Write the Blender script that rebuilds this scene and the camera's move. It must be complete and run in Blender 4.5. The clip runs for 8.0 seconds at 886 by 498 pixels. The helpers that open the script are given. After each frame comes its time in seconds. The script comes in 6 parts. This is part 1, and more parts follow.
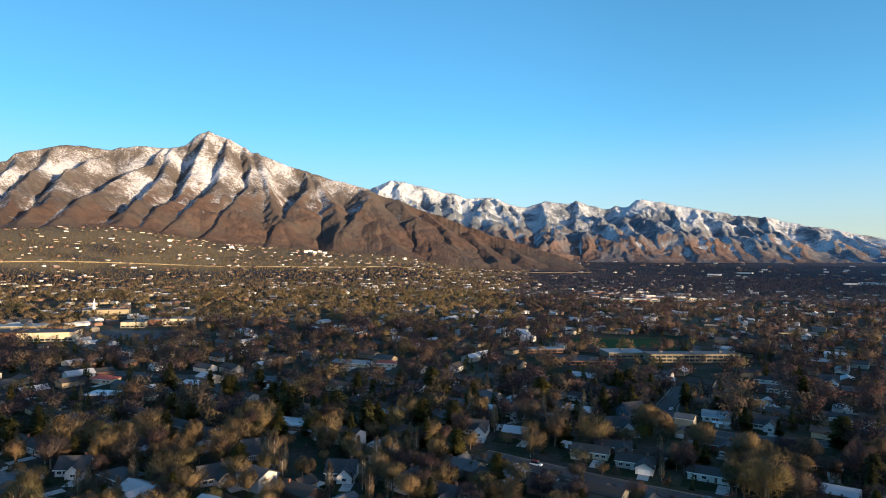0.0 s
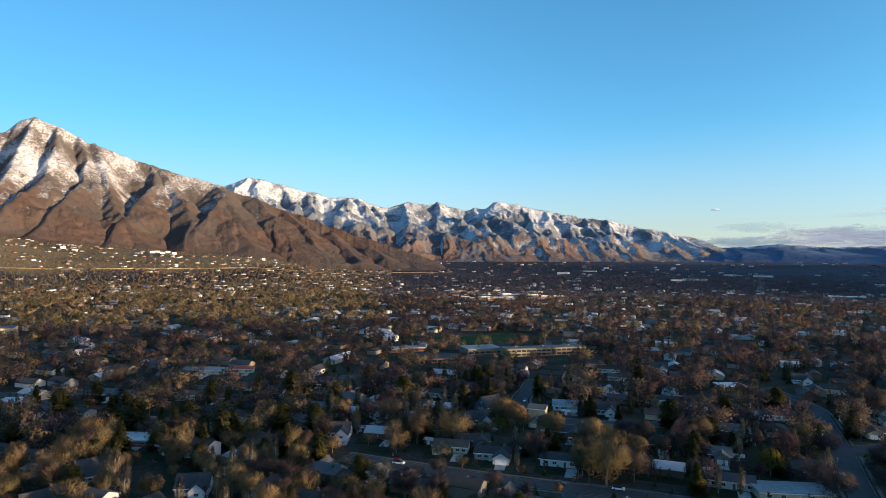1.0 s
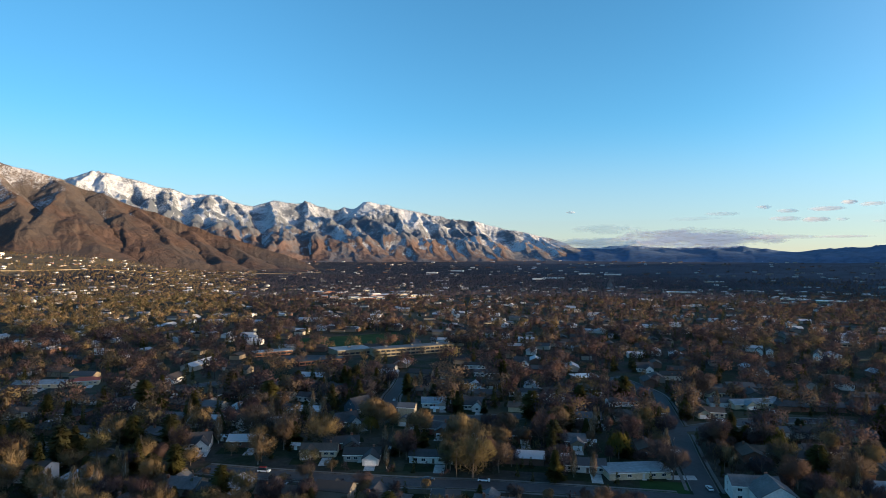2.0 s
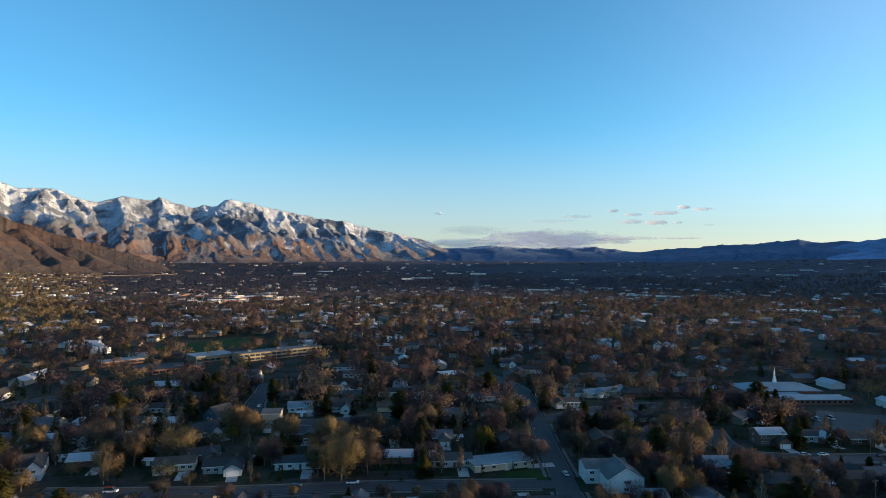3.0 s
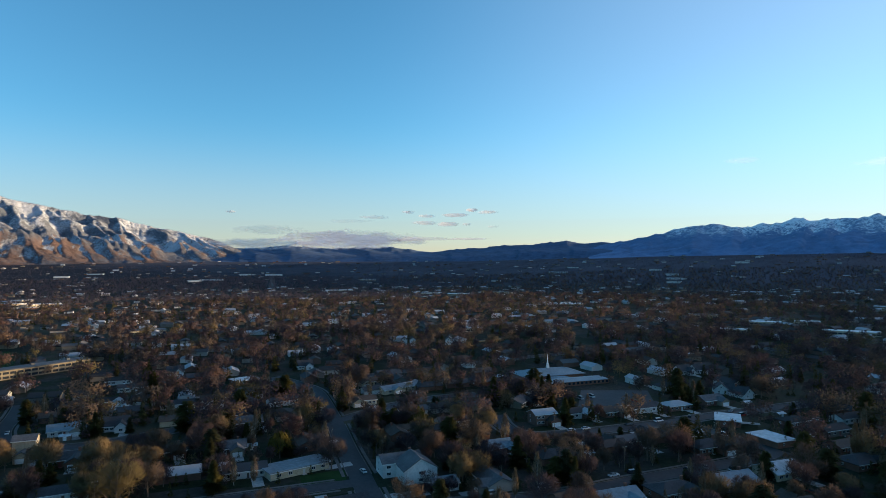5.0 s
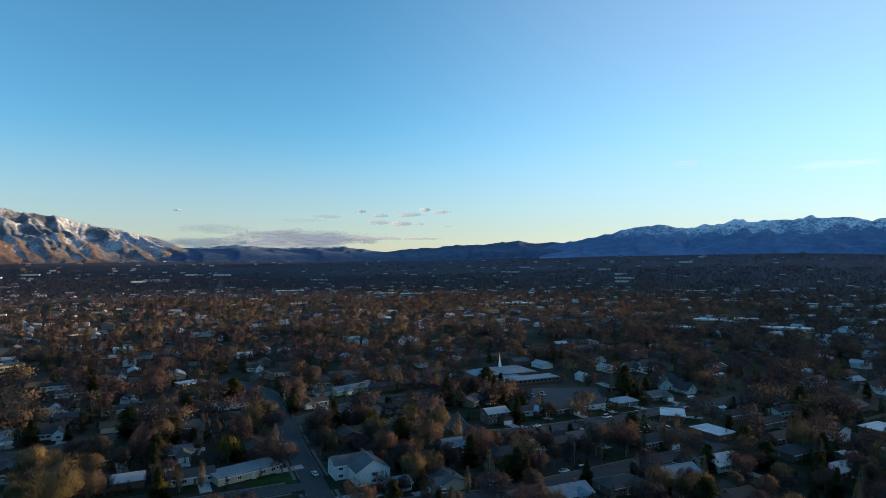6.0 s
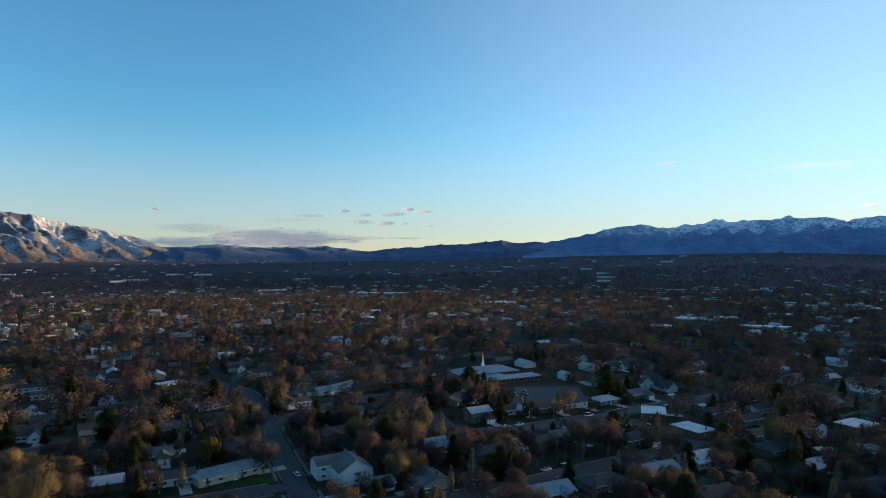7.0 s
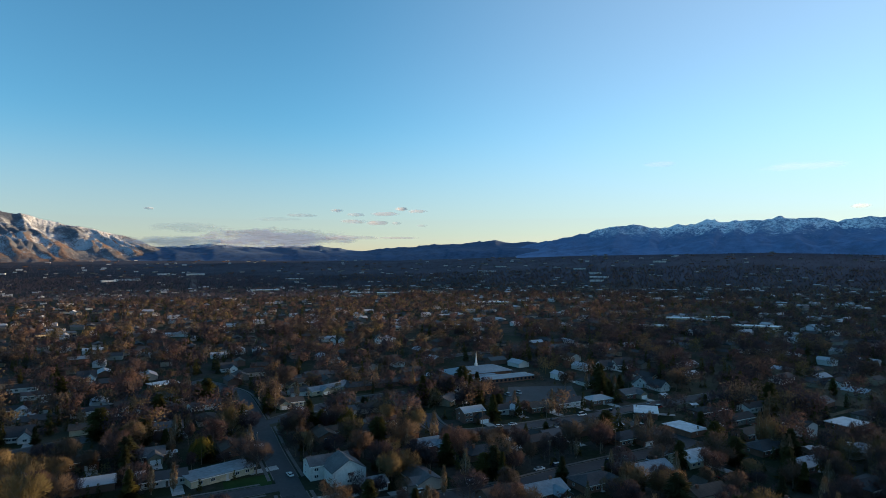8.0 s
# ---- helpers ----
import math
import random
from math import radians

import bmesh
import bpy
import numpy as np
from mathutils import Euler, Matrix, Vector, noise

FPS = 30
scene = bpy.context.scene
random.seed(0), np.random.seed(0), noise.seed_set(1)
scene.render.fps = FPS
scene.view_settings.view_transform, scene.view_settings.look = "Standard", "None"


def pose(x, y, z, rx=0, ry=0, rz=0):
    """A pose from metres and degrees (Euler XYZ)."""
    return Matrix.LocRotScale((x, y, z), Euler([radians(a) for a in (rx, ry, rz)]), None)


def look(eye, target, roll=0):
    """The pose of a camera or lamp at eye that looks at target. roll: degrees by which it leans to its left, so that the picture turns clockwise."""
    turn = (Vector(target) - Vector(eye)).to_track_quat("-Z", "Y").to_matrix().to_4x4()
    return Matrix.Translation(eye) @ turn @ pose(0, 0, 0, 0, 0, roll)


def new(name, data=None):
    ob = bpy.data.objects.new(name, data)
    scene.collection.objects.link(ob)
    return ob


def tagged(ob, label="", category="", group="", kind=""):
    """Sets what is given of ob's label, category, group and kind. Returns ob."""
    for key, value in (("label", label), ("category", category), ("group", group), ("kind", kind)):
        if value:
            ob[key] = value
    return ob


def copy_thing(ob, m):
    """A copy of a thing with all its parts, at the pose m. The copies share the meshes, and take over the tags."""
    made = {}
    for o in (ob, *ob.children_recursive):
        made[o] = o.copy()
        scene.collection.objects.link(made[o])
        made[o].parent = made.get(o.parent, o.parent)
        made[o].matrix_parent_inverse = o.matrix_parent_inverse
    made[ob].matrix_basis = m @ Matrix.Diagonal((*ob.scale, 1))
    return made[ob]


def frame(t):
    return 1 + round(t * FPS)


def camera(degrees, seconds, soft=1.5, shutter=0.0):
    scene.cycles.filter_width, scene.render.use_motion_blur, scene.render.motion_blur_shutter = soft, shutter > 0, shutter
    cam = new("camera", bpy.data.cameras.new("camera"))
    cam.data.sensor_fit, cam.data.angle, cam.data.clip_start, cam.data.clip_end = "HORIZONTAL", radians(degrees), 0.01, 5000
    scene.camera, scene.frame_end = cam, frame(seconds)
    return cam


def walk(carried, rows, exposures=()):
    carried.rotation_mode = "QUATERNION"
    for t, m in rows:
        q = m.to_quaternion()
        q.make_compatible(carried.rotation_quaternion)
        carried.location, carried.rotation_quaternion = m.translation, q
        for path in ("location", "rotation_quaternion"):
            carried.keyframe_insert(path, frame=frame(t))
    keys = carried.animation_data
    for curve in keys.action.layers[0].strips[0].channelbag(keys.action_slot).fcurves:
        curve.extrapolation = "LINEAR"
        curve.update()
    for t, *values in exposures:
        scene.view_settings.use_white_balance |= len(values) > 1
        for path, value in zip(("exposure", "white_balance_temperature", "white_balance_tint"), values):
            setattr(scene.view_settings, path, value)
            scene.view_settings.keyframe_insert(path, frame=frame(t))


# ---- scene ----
# A drone hovers 90 m over a suburb below snowy mountains at sunset and turns to the right.
cam = camera(71.55, 8.0, soft=0.8)
EYE = (0.0, 0.0, 90.0)
PATH = [(0.0, 0.0, 0.632, -0.553), (0.5, -6.578, 0.668, -0.473), (1.0, -12.742, 0.755, -0.37), (1.5, -18.744, 0.796, -0.297),
        (3.0, -36.972, 0.89, -0.135), (3.5, -42.797, 0.895, 0.0), (4.0, -48.111, 0.912, 0.068), (4.5, -52.093, 0.896, 0.11),
        (5.0, -55.631, 0.892, 0.16), (6.5, -61.016, 0.837, 0.149), (7.0, -61.557, 0.81, 0.143), (7.5, -61.904, 0.795, 0.105),
        (8.0, -62.181, 0.79, 0.1)]
walk(cam, [(t, pose(*EYE, 90 + p, r, y)) for t, y, p, r in PATH], [(0.0, 1.66, 6250, 10), (3.5, 1.5, 6250, 10), (8.0, 1.36, 6650, 10)])

# ---- light: a low sun behind the camera's right shoulder, a clear evening sky ----
SUN_HEADING, SUN_HEIGHT = 130.0, 4.0
world = bpy.data.worlds.new("evening_sky")
scene.world = world
world.use_nodes = True
wt = world.node_tree
sky = wt.nodes.new("ShaderNodeTexSky")
sky.sky_type, sky.sun_disc = "NISHITA", False
sky.sun_elevation, sky.sun_rotation = radians(SUN_HEIGHT), radians(SUN_HEADING)
sky.air_density, sky.dust_density, sky.ozone_density = 0.95, 0.2, 3.3
sky.altitude = 1000
clear = wt.nodes.new("ShaderNodeHueSaturation")
clear.inputs["Saturation"].default_value, clear.inputs["Hue"].default_value = 1.0, 0.488
wt.nodes["Background"].inputs["Strength"].default_value = 0.15
wt.links.new(sky.outputs["Color"], clear.inputs["Color"])
cool = wt.nodes.new("ShaderNodeMix")
cool.data_type, cool.blend_type = "RGBA", "MULTIPLY"
cool.inputs[0].default_value, cool.inputs[7].default_value = 1.0, (0.93, 1.02, 1.01, 1)
wt.links.new(clear.outputs["Color"], cool.inputs[6])
# the sky brightens and pales towards the sunset; evening haze lies along the horizon all round
ch, cs, ce, se = math.cos(radians(SUN_HEADING)), math.sin(radians(SUN_HEADING)), math.cos(radians(SUN_HEIGHT)), math.sin(radians(SUN_HEIGHT))


def sky_node(kind, *links, **values):
    n = wt.nodes.new("ShaderNode" + kind)
    for k, v in values.items():
        if k == "inputs":
            for i, q in v.items():
                n.inputs[i].default_value = q
        elif k == "data_type":
            n.data_type = v
        elif k == "blend_type":
            n.blend_type = v
        elif k == "operation":
            n.operation = v
        elif k == "interpolation_type":
            n.interpolation_type = v
    for i, socket in links:
        wt.links.new(socket, n.inputs[i])
    return n


way = wt.nodes.new("ShaderNodeTexCoord").outputs["Generated"]
sunward = sky_node("VectorMath", (0, way), operation="DOT_PRODUCT", inputs={1: (cs, ch, 0.0)}).outputs["Value"]
gain = sky_node("MapRange", (0, sunward), interpolation_type="SMOOTHSTEP", inputs={1: -0.2, 2: 1.0, 3: 1.0, 4: 1.24}).outputs[0]
dusk = sky_node("MapRange", (0, sunward), interpolation_type="SMOOTHSTEP", inputs={1: -1.05, 2: -0.45, 3: 0.74, 4: 1.0}).outputs[0]
gain = sky_node("Math", (0, gain), (1, dusk), operation="MULTIPLY").outputs[0]
lit = sky_node("VectorMath", (0, cool.outputs[2]), (3, gain), operation="SCALE").outputs[0]
pale = sky_node("MapRange", (0, sunward), interpolation_type="SMOOTHSTEP", inputs={1: 0.1, 2: 1.0, 3: 0.0, 4: 0.34}).outputs[0]
glow = sky_node("Mix", (0, pale), (6, lit), data_type="RGBA", inputs={7: (2.1, 1.8, 1.75, 1)}).outputs[2]
height = sky_node("SeparateXYZ", (0, way)).outputs[2]
level = sky_node("MapRange", (0, height), interpolation_type="SMOOTHERSTEP", inputs={1: 0.0, 2: 0.24, 3: 0.48, 4: 0.0}).outputs[0]
haze = sky_node("Mix", (0, level), (6, glow), data_type="RGBA", inputs={7: (1.55, 1.37, 1.42, 1)}).outputs[2]
# the afterglow round the sun itself
near_sun = sky_node("VectorMath", (0, way), operation="DOT_PRODUCT", inputs={1: (cs * ce, ch * ce, se)}).outputs["Value"]
blaze = sky_node("MapRange", (0, near_sun), interpolation_type="SMOOTHSTEP", inputs={1: 0.84, 2: 1.0, 3: 0.0, 4: 0.55}).outputs[0]
haze = sky_node("Mix", (0, blaze), (6, haze), data_type="RGBA", inputs={7: (9.0, 5.4, 2.9, 1)}).outputs[2]
wt.links.new(haze, wt.nodes["Background"].inputs["Color"])
sun = new("sun", bpy.data.lights.new("sun", "SUN"))
sun.data.energy, sun.data.angle, sun.data.color = 5.0, radians(2.2), (1.0, 0.7, 0.4)
sun.matrix_world = look((cs * ce * 900, ch * ce * 900, se * 900), (0, 0, 0))


# ---- material helpers ----
def nodes_of(name):
    m = bpy.data.materials.new(name)
    m.use_nodes = True
    nt = m.node_tree
    return m, nt, nt.nodes["Principled BSDF"]


def add(nt, kind, **inputs):
    n = nt.nodes.new("ShaderNode" + kind)
    for k, v in inputs.items():
        n.inputs[k.replace("_", " ")].default_value = v
    return n


def noise_of(nt, coord, scale, detail=4.0, rough=0.6):
    n = add(nt, "TexNoise", Scale=scale, Detail=detail, Roughness=rough)
    nt.links.new(coord, n.inputs["Vector"])
    return n.outputs["Fac"]


def math_of(nt, op, a, b=0.0, clamp=False):
    n = nt.nodes.new("ShaderNodeMath")
    n.operation, n.use_clamp = op, clamp
    for i, v in enumerate((a, b)):
        if isinstance(v, (int, float)):
            n.inputs[i].default_value = v
        else:
            nt.links.new(v, n.inputs[i])
    return n.outputs[0]


def ramp_of(nt, fac, stops, hard=False):
    r = nt.nodes.new("ShaderNodeValToRGB")
    r.color_ramp.interpolation = "CONSTANT" if hard else "LINEAR"
    e = r.color_ramp.elements
    while len(e) < len(stops):
        e.new(0.5)
    for i, (p, c) in enumerate(stops):
        e[i].position, e[i].color = p, (*c, 1)
    nt.links.new(fac, r.inputs["Fac"])
    return r.outputs["Color"]


def mix_of(nt, fac, a, b, blend="MIX"):
    n = nt.nodes.new("ShaderNodeMix")
    n.data_type, n.blend_type = "RGBA", blend
    for key, v in ((0, fac), (6, a), (7, b)):
        if isinstance(v, (int, float)):
            n.inputs[key].default_value = v
        elif isinstance(v, tuple):
            n.inputs[key].default_value = (*v, 1)
        else:
            nt.links.new(v, n.inputs[key])
    return n.outputs[2]


def coord_of(nt):
    return nt.nodes.new("ShaderNodeTexCoord").outputs["Object"]


def bump_of(nt, bsdf, height, strength, distance):
    b = add(nt, "Bump", Strength=strength, Distance=distance)
    nt.links.new(height, b.inputs["Height"])
    nt.links.new(b.outputs["Normal"], bsdf.inputs["Normal"])


def surface(name, stops, scale, rough=0.85, metal=0.0, bump=0.4, depth=0.03, wear=0.35, coarse=0.12, varied=False, hard=False):
    """A worn surface: base colours picked by noise, or by each object's own random value when varied, with grain and stains over them."""
    m, nt, b = nodes_of(name)
    co = coord_of(nt)
    grain, stain = noise_of(nt, co, scale, 5.0), noise_of(nt, co, scale * coarse, 3.0)
    if varied:
        info = nt.nodes.new("ShaderNodeObjectInfo").outputs["Random"]
        attr = nt.nodes.new("ShaderNodeAttribute")
        attr.attribute_name = "tint"
        pick = math_of(nt, "FRACT", math_of(nt, "ADD", info, attr.outputs["Fac"]))
    else:
        pick = math_of(nt, "ADD", math_of(nt, "MULTIPLY", grain, 0.5), math_of(nt, "MULTIPLY", stain, 0.5))
        pick = math_of(nt, "ADD", math_of(nt, "MULTIPLY", math_of(nt, "SUBTRACT", pick, 0.5), 2.2), 0.5, True)
    col = ramp_of(nt, pick, stops, hard)
    tone = math_of(nt, "ADD", math_of(nt, "MULTIPLY", grain, wear), math_of(nt, "MULTIPLY", stain, wear))
    tone = math_of(nt, "ADD", tone, 1.0 - wear)
    both = nt.nodes.new("ShaderNodeCombineColor")
    for i in range(3):
        nt.links.new(tone, both.inputs[i])
    col = mix_of(nt, 1.0, col, both.outputs[0], "MULTIPLY")
    nt.links.new(col, b.inputs["Base Color"])
    b.inputs["Roughness"].default_value, b.inputs["Metallic"].default_value = rough, metal
    if rough > 0.92:
        b.inputs["Specular IOR Level"].default_value = 0.08
    if bump:
        bump_of(nt, b, grain, bump, depth)
    return m


def thin(m, share=0.42):
    """Fine twigs and needles: part of the light passes on between and through them."""
    nt = m.node_tree
    b, out = nt.nodes["Principled BSDF"], nt.nodes["Material Output"]
    t, mix = nt.nodes.new("ShaderNodeBsdfTranslucent"), nt.nodes.new("ShaderNodeMixShader")
    nt.links.new(b.inputs["Base Color"].links[0].from_socket, t.inputs["Color"])
    mix.inputs[0].default_value = share
    nt.links.new(b.outputs[0], mix.inputs[1]), nt.links.new(t.outputs[0], mix.inputs[2]), nt.links.new(mix.outputs[0], out.inputs["Surface"])
    b.inputs["Specular IOR Level"].default_value = 0.1
    return m


def plain_glass(name, col, rough=0.08):
    m, nt, b = nodes_of(name)
    grain = noise_of(nt, coord_of(nt), 0.7)
    nt.links.new(ramp_of(nt, grain, [(0.3, col), (0.7, tuple(c * 1.7 for c in col))]), b.inputs["Base Color"])
    b.inputs["Roughness"].default_value = rough
    return m


# ---- numeric helpers ----
RNG = np.random.default_rng(7)
TABLE = RNG.random((256, 256))


def value_noise(x, y):
    xi, yi = np.floor(x).astype(int), np.floor(y).astype(int)
    fx, fy = x - xi, y - yi
    fx, fy = fx * fx * (3 - 2 * fx), fy * fy * (3 - 2 * fy)
    a, b = TABLE[xi % 256, yi % 256], TABLE[(xi + 1) % 256, yi % 256]
    c, d = TABLE[xi % 256, (yi + 1) % 256], TABLE[(xi + 1) % 256, (yi + 1) % 256]
    return (a * (1 - fx) + b * fx) * (1 - fy) + (c * (1 - fx) + d * fx) * fy


def fbm(x, y, octaves=4):
    total, amp, norm = 0.0, 1.0, 0.0
    for k in range(octaves):
        total = total + amp * value_noise(x * 2 ** k + 17.3 * k, y * 2 ** k + 9.1 * k)
        norm, amp = norm + amp, amp * 0.5
    return total / norm


def ridged(x, y, octaves=4, gain=0.55):
    total, amp, norm = 0.0, 1.0, 0.0
    for k in range(octaves):
        n = 1 - np.abs(2 * value_noise(x * 2 ** k + 31.7 * k, y * 2 ** k + 5.3 * k) - 1)
        total, norm, amp = total + amp * n * n, norm + amp, amp * gain
    return total / norm


def smooth(a, b, x):
    t = np.clip((x - a) / (b - a), 0, 1)
    return t * t * (3 - 2 * t)


def place(heading, r):
    return r * math.sin(radians(heading)), r * math.cos(radians(heading))


def ground_z(x, y):
    """The valley floor: flat near by, rising gently towards its rim, more so on the bench below the near mountain."""
    x, y = np.asarray(x, float), np.asarray(y, float)
    r, a = np.hypot(x, y), np.degrees(np.arctan2(x, y))
    rim = 86 * smooth(1500, 5200, r) ** 0.9
    bench = np.interp(a, [-75, -36, -32, -28, -21.8, -19.5, -14.6, -9.6, -4.4, 0.9, 3.5, 10], [140, 141, 159, 161, 119, 104, 87, 72, 60, 17, 2, 0])
    west = np.interp(a, [58, 74, 90, 110, 130], [0, 34, 52, 20, 0])
    return rim + bench * smooth(1900, 2850, r) + west * smooth(1700, 2900, r)


# ---- mesh helpers ----
class Build:
    """Collects the faces of one mesh."""

    def __init__(self):
        self.v, self.f = [], []

    def face(self, *pts):
        i = len(self.v)
        self.v += pts
        self.f.append(tuple(range(i, i + len(pts))))

    def box(self, x0, x1, y0, y1, z0, z1):
        i = len(self.v)
        self.v += [(x0, y0, z0), (x1, y0, z0), (x1, y1, z0), (x0, y1, z0), (x0, y0, z1), (x1, y0, z1), (x1, y1, z1), (x0, y1, z1)]
        self.f += [tuple(i + k for k in q) for q in ((3, 2, 1, 0), (4, 5, 6, 7), (0, 1, 5, 4), (1, 2, 6, 5), (2, 3, 7, 6), (3, 0, 4, 7))]

    def hull(self, low, high):
        """A solid between two rings of equally many points."""
        i, n = len(self.v), len(low)
        self.v += [tuple(p) for p in low] + [tuple(p) for p in high]
        self.f += [tuple(i + k for k in reversed(range(n))), tuple(i + n + k for k in range(n))]
        self.f += [(i + k, i + (k + 1) % n, i + n + (k + 1) % n, i + n + k) for k in range(n)]

    def tube(self, pts, radii, sides=5):
        rings = []
        for p, r in zip(pts, radii):
            i = len(self.v)
            self.v += [(p[0] + r * math.cos(2 * math.pi * k / sides), p[1] + r * math.sin(2 * math.pi * k / sides), p[2]) for k in range(sides)]
            rings.append(i)
        for a, b in zip(rings, rings[1:]):
            self.f += [(a + k, a + (k + 1) % sides, b + (k + 1) % sides, b + k) for k in range(sides)]
        self.f.append(tuple(rings[-1] + k for k in range(sides)))

    def mesh(self, name, material, soft=False):
        me = bpy.data.meshes.new(name)
        me.from_pydata([tuple(map(float, p)) for p in self.v], [], self.f)
        me.materials.append(material)
        if soft:
            me.shade_smooth()
        return me


def part(name, build, material, parent, label="", soft=False):
    """Links a Build, or a mesh, as one object under a thing or under a part."""
    ob = new(name, build.mesh(name, material, soft) if isinstance(build, Build) else build)
    ob.parent = parent
    if label:
        tagged(ob, label)
    return ob


def rounded(me, normals):
    """Twigs of a crown shade as the rounded mass that they make up."""
    me.normals_split_custom_set_from_vertices(np.ascontiguousarray(normals, np.float32))


def outward(v, f, middle):
    """Normals away from a crown's middle, and the faces turned to agree with them."""
    n = v - np.array(middle)
    n = n / np.maximum(np.linalg.norm(n, axis=1), 1e-6)[:, None]
    g = np.cross(v[f[:, 1]] - v[f[:, 0]], v[f[:, 2]] - v[f[:, 0]])
    back = (g * n[f[:, 0]]).sum(1) < 0
    f = f.copy()
    f[back] = f[back][:, ::-1]
    return n, f


def big_mesh(name, v, f, material, tint=None, soft=False):
    """A mesh from arrays: v of n x 3 places, f of m x 3 or m x 4 corners."""
    me = bpy.data.meshes.new(name)
    k = f.shape[1]
    me.vertices.add(len(v))
    me.vertices.foreach_set("co", np.ascontiguousarray(v, np.float32).ravel())
    me.loops.add(f.size)
    me.loops.foreach_set("vertex_index", np.ascontiguousarray(f, np.int32).ravel())
    me.polygons.add(len(f))
    me.polygons.foreach_set("loop_start", np.arange(0, f.size, k, dtype=np.int32))
    me.update(calc_edges=True)
    me.validate()
    if tint is not None:
        me.attributes.new("tint", "FLOAT", "POINT").data.foreach_set("value", np.ascontiguousarray(tint, np.float32))
    me.materials.append(material)
    if soft:
        me.shade_smooth()
    else:
        me.shade_flat()
    return me


def grid_faces(nu, nv):
    i = np.arange((nu - 1) * (nv - 1))
    a = (i // (nv - 1)) * nv + i % (nv - 1)
    return np.stack([a, a + nv, a + nv + 1, a + 1], 1)


# ---- materials ----
def ground_material():
    m, nt, b = nodes_of("winter_ground")
    co = coord_of(nt)
    fine, mid, wide = noise_of(nt, co, 0.35, 6.0), noise_of(nt, co, 0.03, 5.0), noise_of(nt, co, 0.0035, 4.0)
    earth = ramp_of(nt, fine, [(0.25, (0.031, 0.028, 0.025)), (0.75, (0.07, 0.062, 0.053))])
    lawn = ramp_of(nt, fine, [(0.25, (0.016, 0.023, 0.014)), (0.75, (0.035, 0.044, 0.026))])
    near = mix_of(nt, math_of(nt, "MULTIPLY", math_of(nt, "SUBTRACT", mid, 0.42), 7.0, True), earth, lawn)
    dry = mix_of(nt, fine, (0.078, 0.066, 0.045), (0.165, 0.137, 0.092))
    sep = nt.nodes.new("ShaderNodeSeparateXYZ")
    nt.links.new(co, sep.inputs[0])
    upland = math_of(nt, "MULTIPLY", math_of(nt, "SUBTRACT", sep.outputs[2], 22.0), 0.03, True)
    upland = math_of(nt, "ADD", math_of(nt, "MULTIPLY", math_of(nt, "SUBTRACT", wide, 0.5), 5.0), upland, True)
    east = math_of(nt, "MULTIPLY", math_of(nt, "SUBTRACT", 900.0, sep.outputs[0]), 0.002, True)
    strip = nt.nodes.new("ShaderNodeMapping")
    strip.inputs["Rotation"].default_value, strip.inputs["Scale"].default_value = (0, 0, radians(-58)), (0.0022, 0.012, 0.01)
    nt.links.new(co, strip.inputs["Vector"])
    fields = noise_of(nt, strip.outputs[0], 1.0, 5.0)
    # far floor streaked dark blue: distance haze and valley shade put into the colour
    hazy_plain = mix_of(nt, math_of(nt, "MULTIPLY", math_of(nt, "SUBTRACT", fields, 0.3), 2.4, True), (0.013, 0.017, 0.025), (0.034, 0.04, 0.052))
    # westward a lighter blue, haze again mixed into the colour
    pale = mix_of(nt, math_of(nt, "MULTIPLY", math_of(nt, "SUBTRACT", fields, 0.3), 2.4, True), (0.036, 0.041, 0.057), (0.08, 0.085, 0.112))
    hazy_plain = mix_of(nt, math_of(nt, "MULTIPLY", math_of(nt, "SUBTRACT", sep.outputs[0], 1300.0), 0.0012, True), hazy_plain, pale)
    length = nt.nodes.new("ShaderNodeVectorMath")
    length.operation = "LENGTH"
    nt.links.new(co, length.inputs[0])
    # this tint takes over with distance beyond 1300 m
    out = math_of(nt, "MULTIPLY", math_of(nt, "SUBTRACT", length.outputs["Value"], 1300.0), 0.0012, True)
    near = mix_of(nt, out, near, hazy_plain)
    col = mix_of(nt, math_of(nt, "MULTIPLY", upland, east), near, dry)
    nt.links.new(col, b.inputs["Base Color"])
    b.inputs["Roughness"].default_value = 0.95
    b.inputs["Specular IOR Level"].default_value = 0.06
    bump_of(nt, b, fine, 0.6, 0.4)
    return m


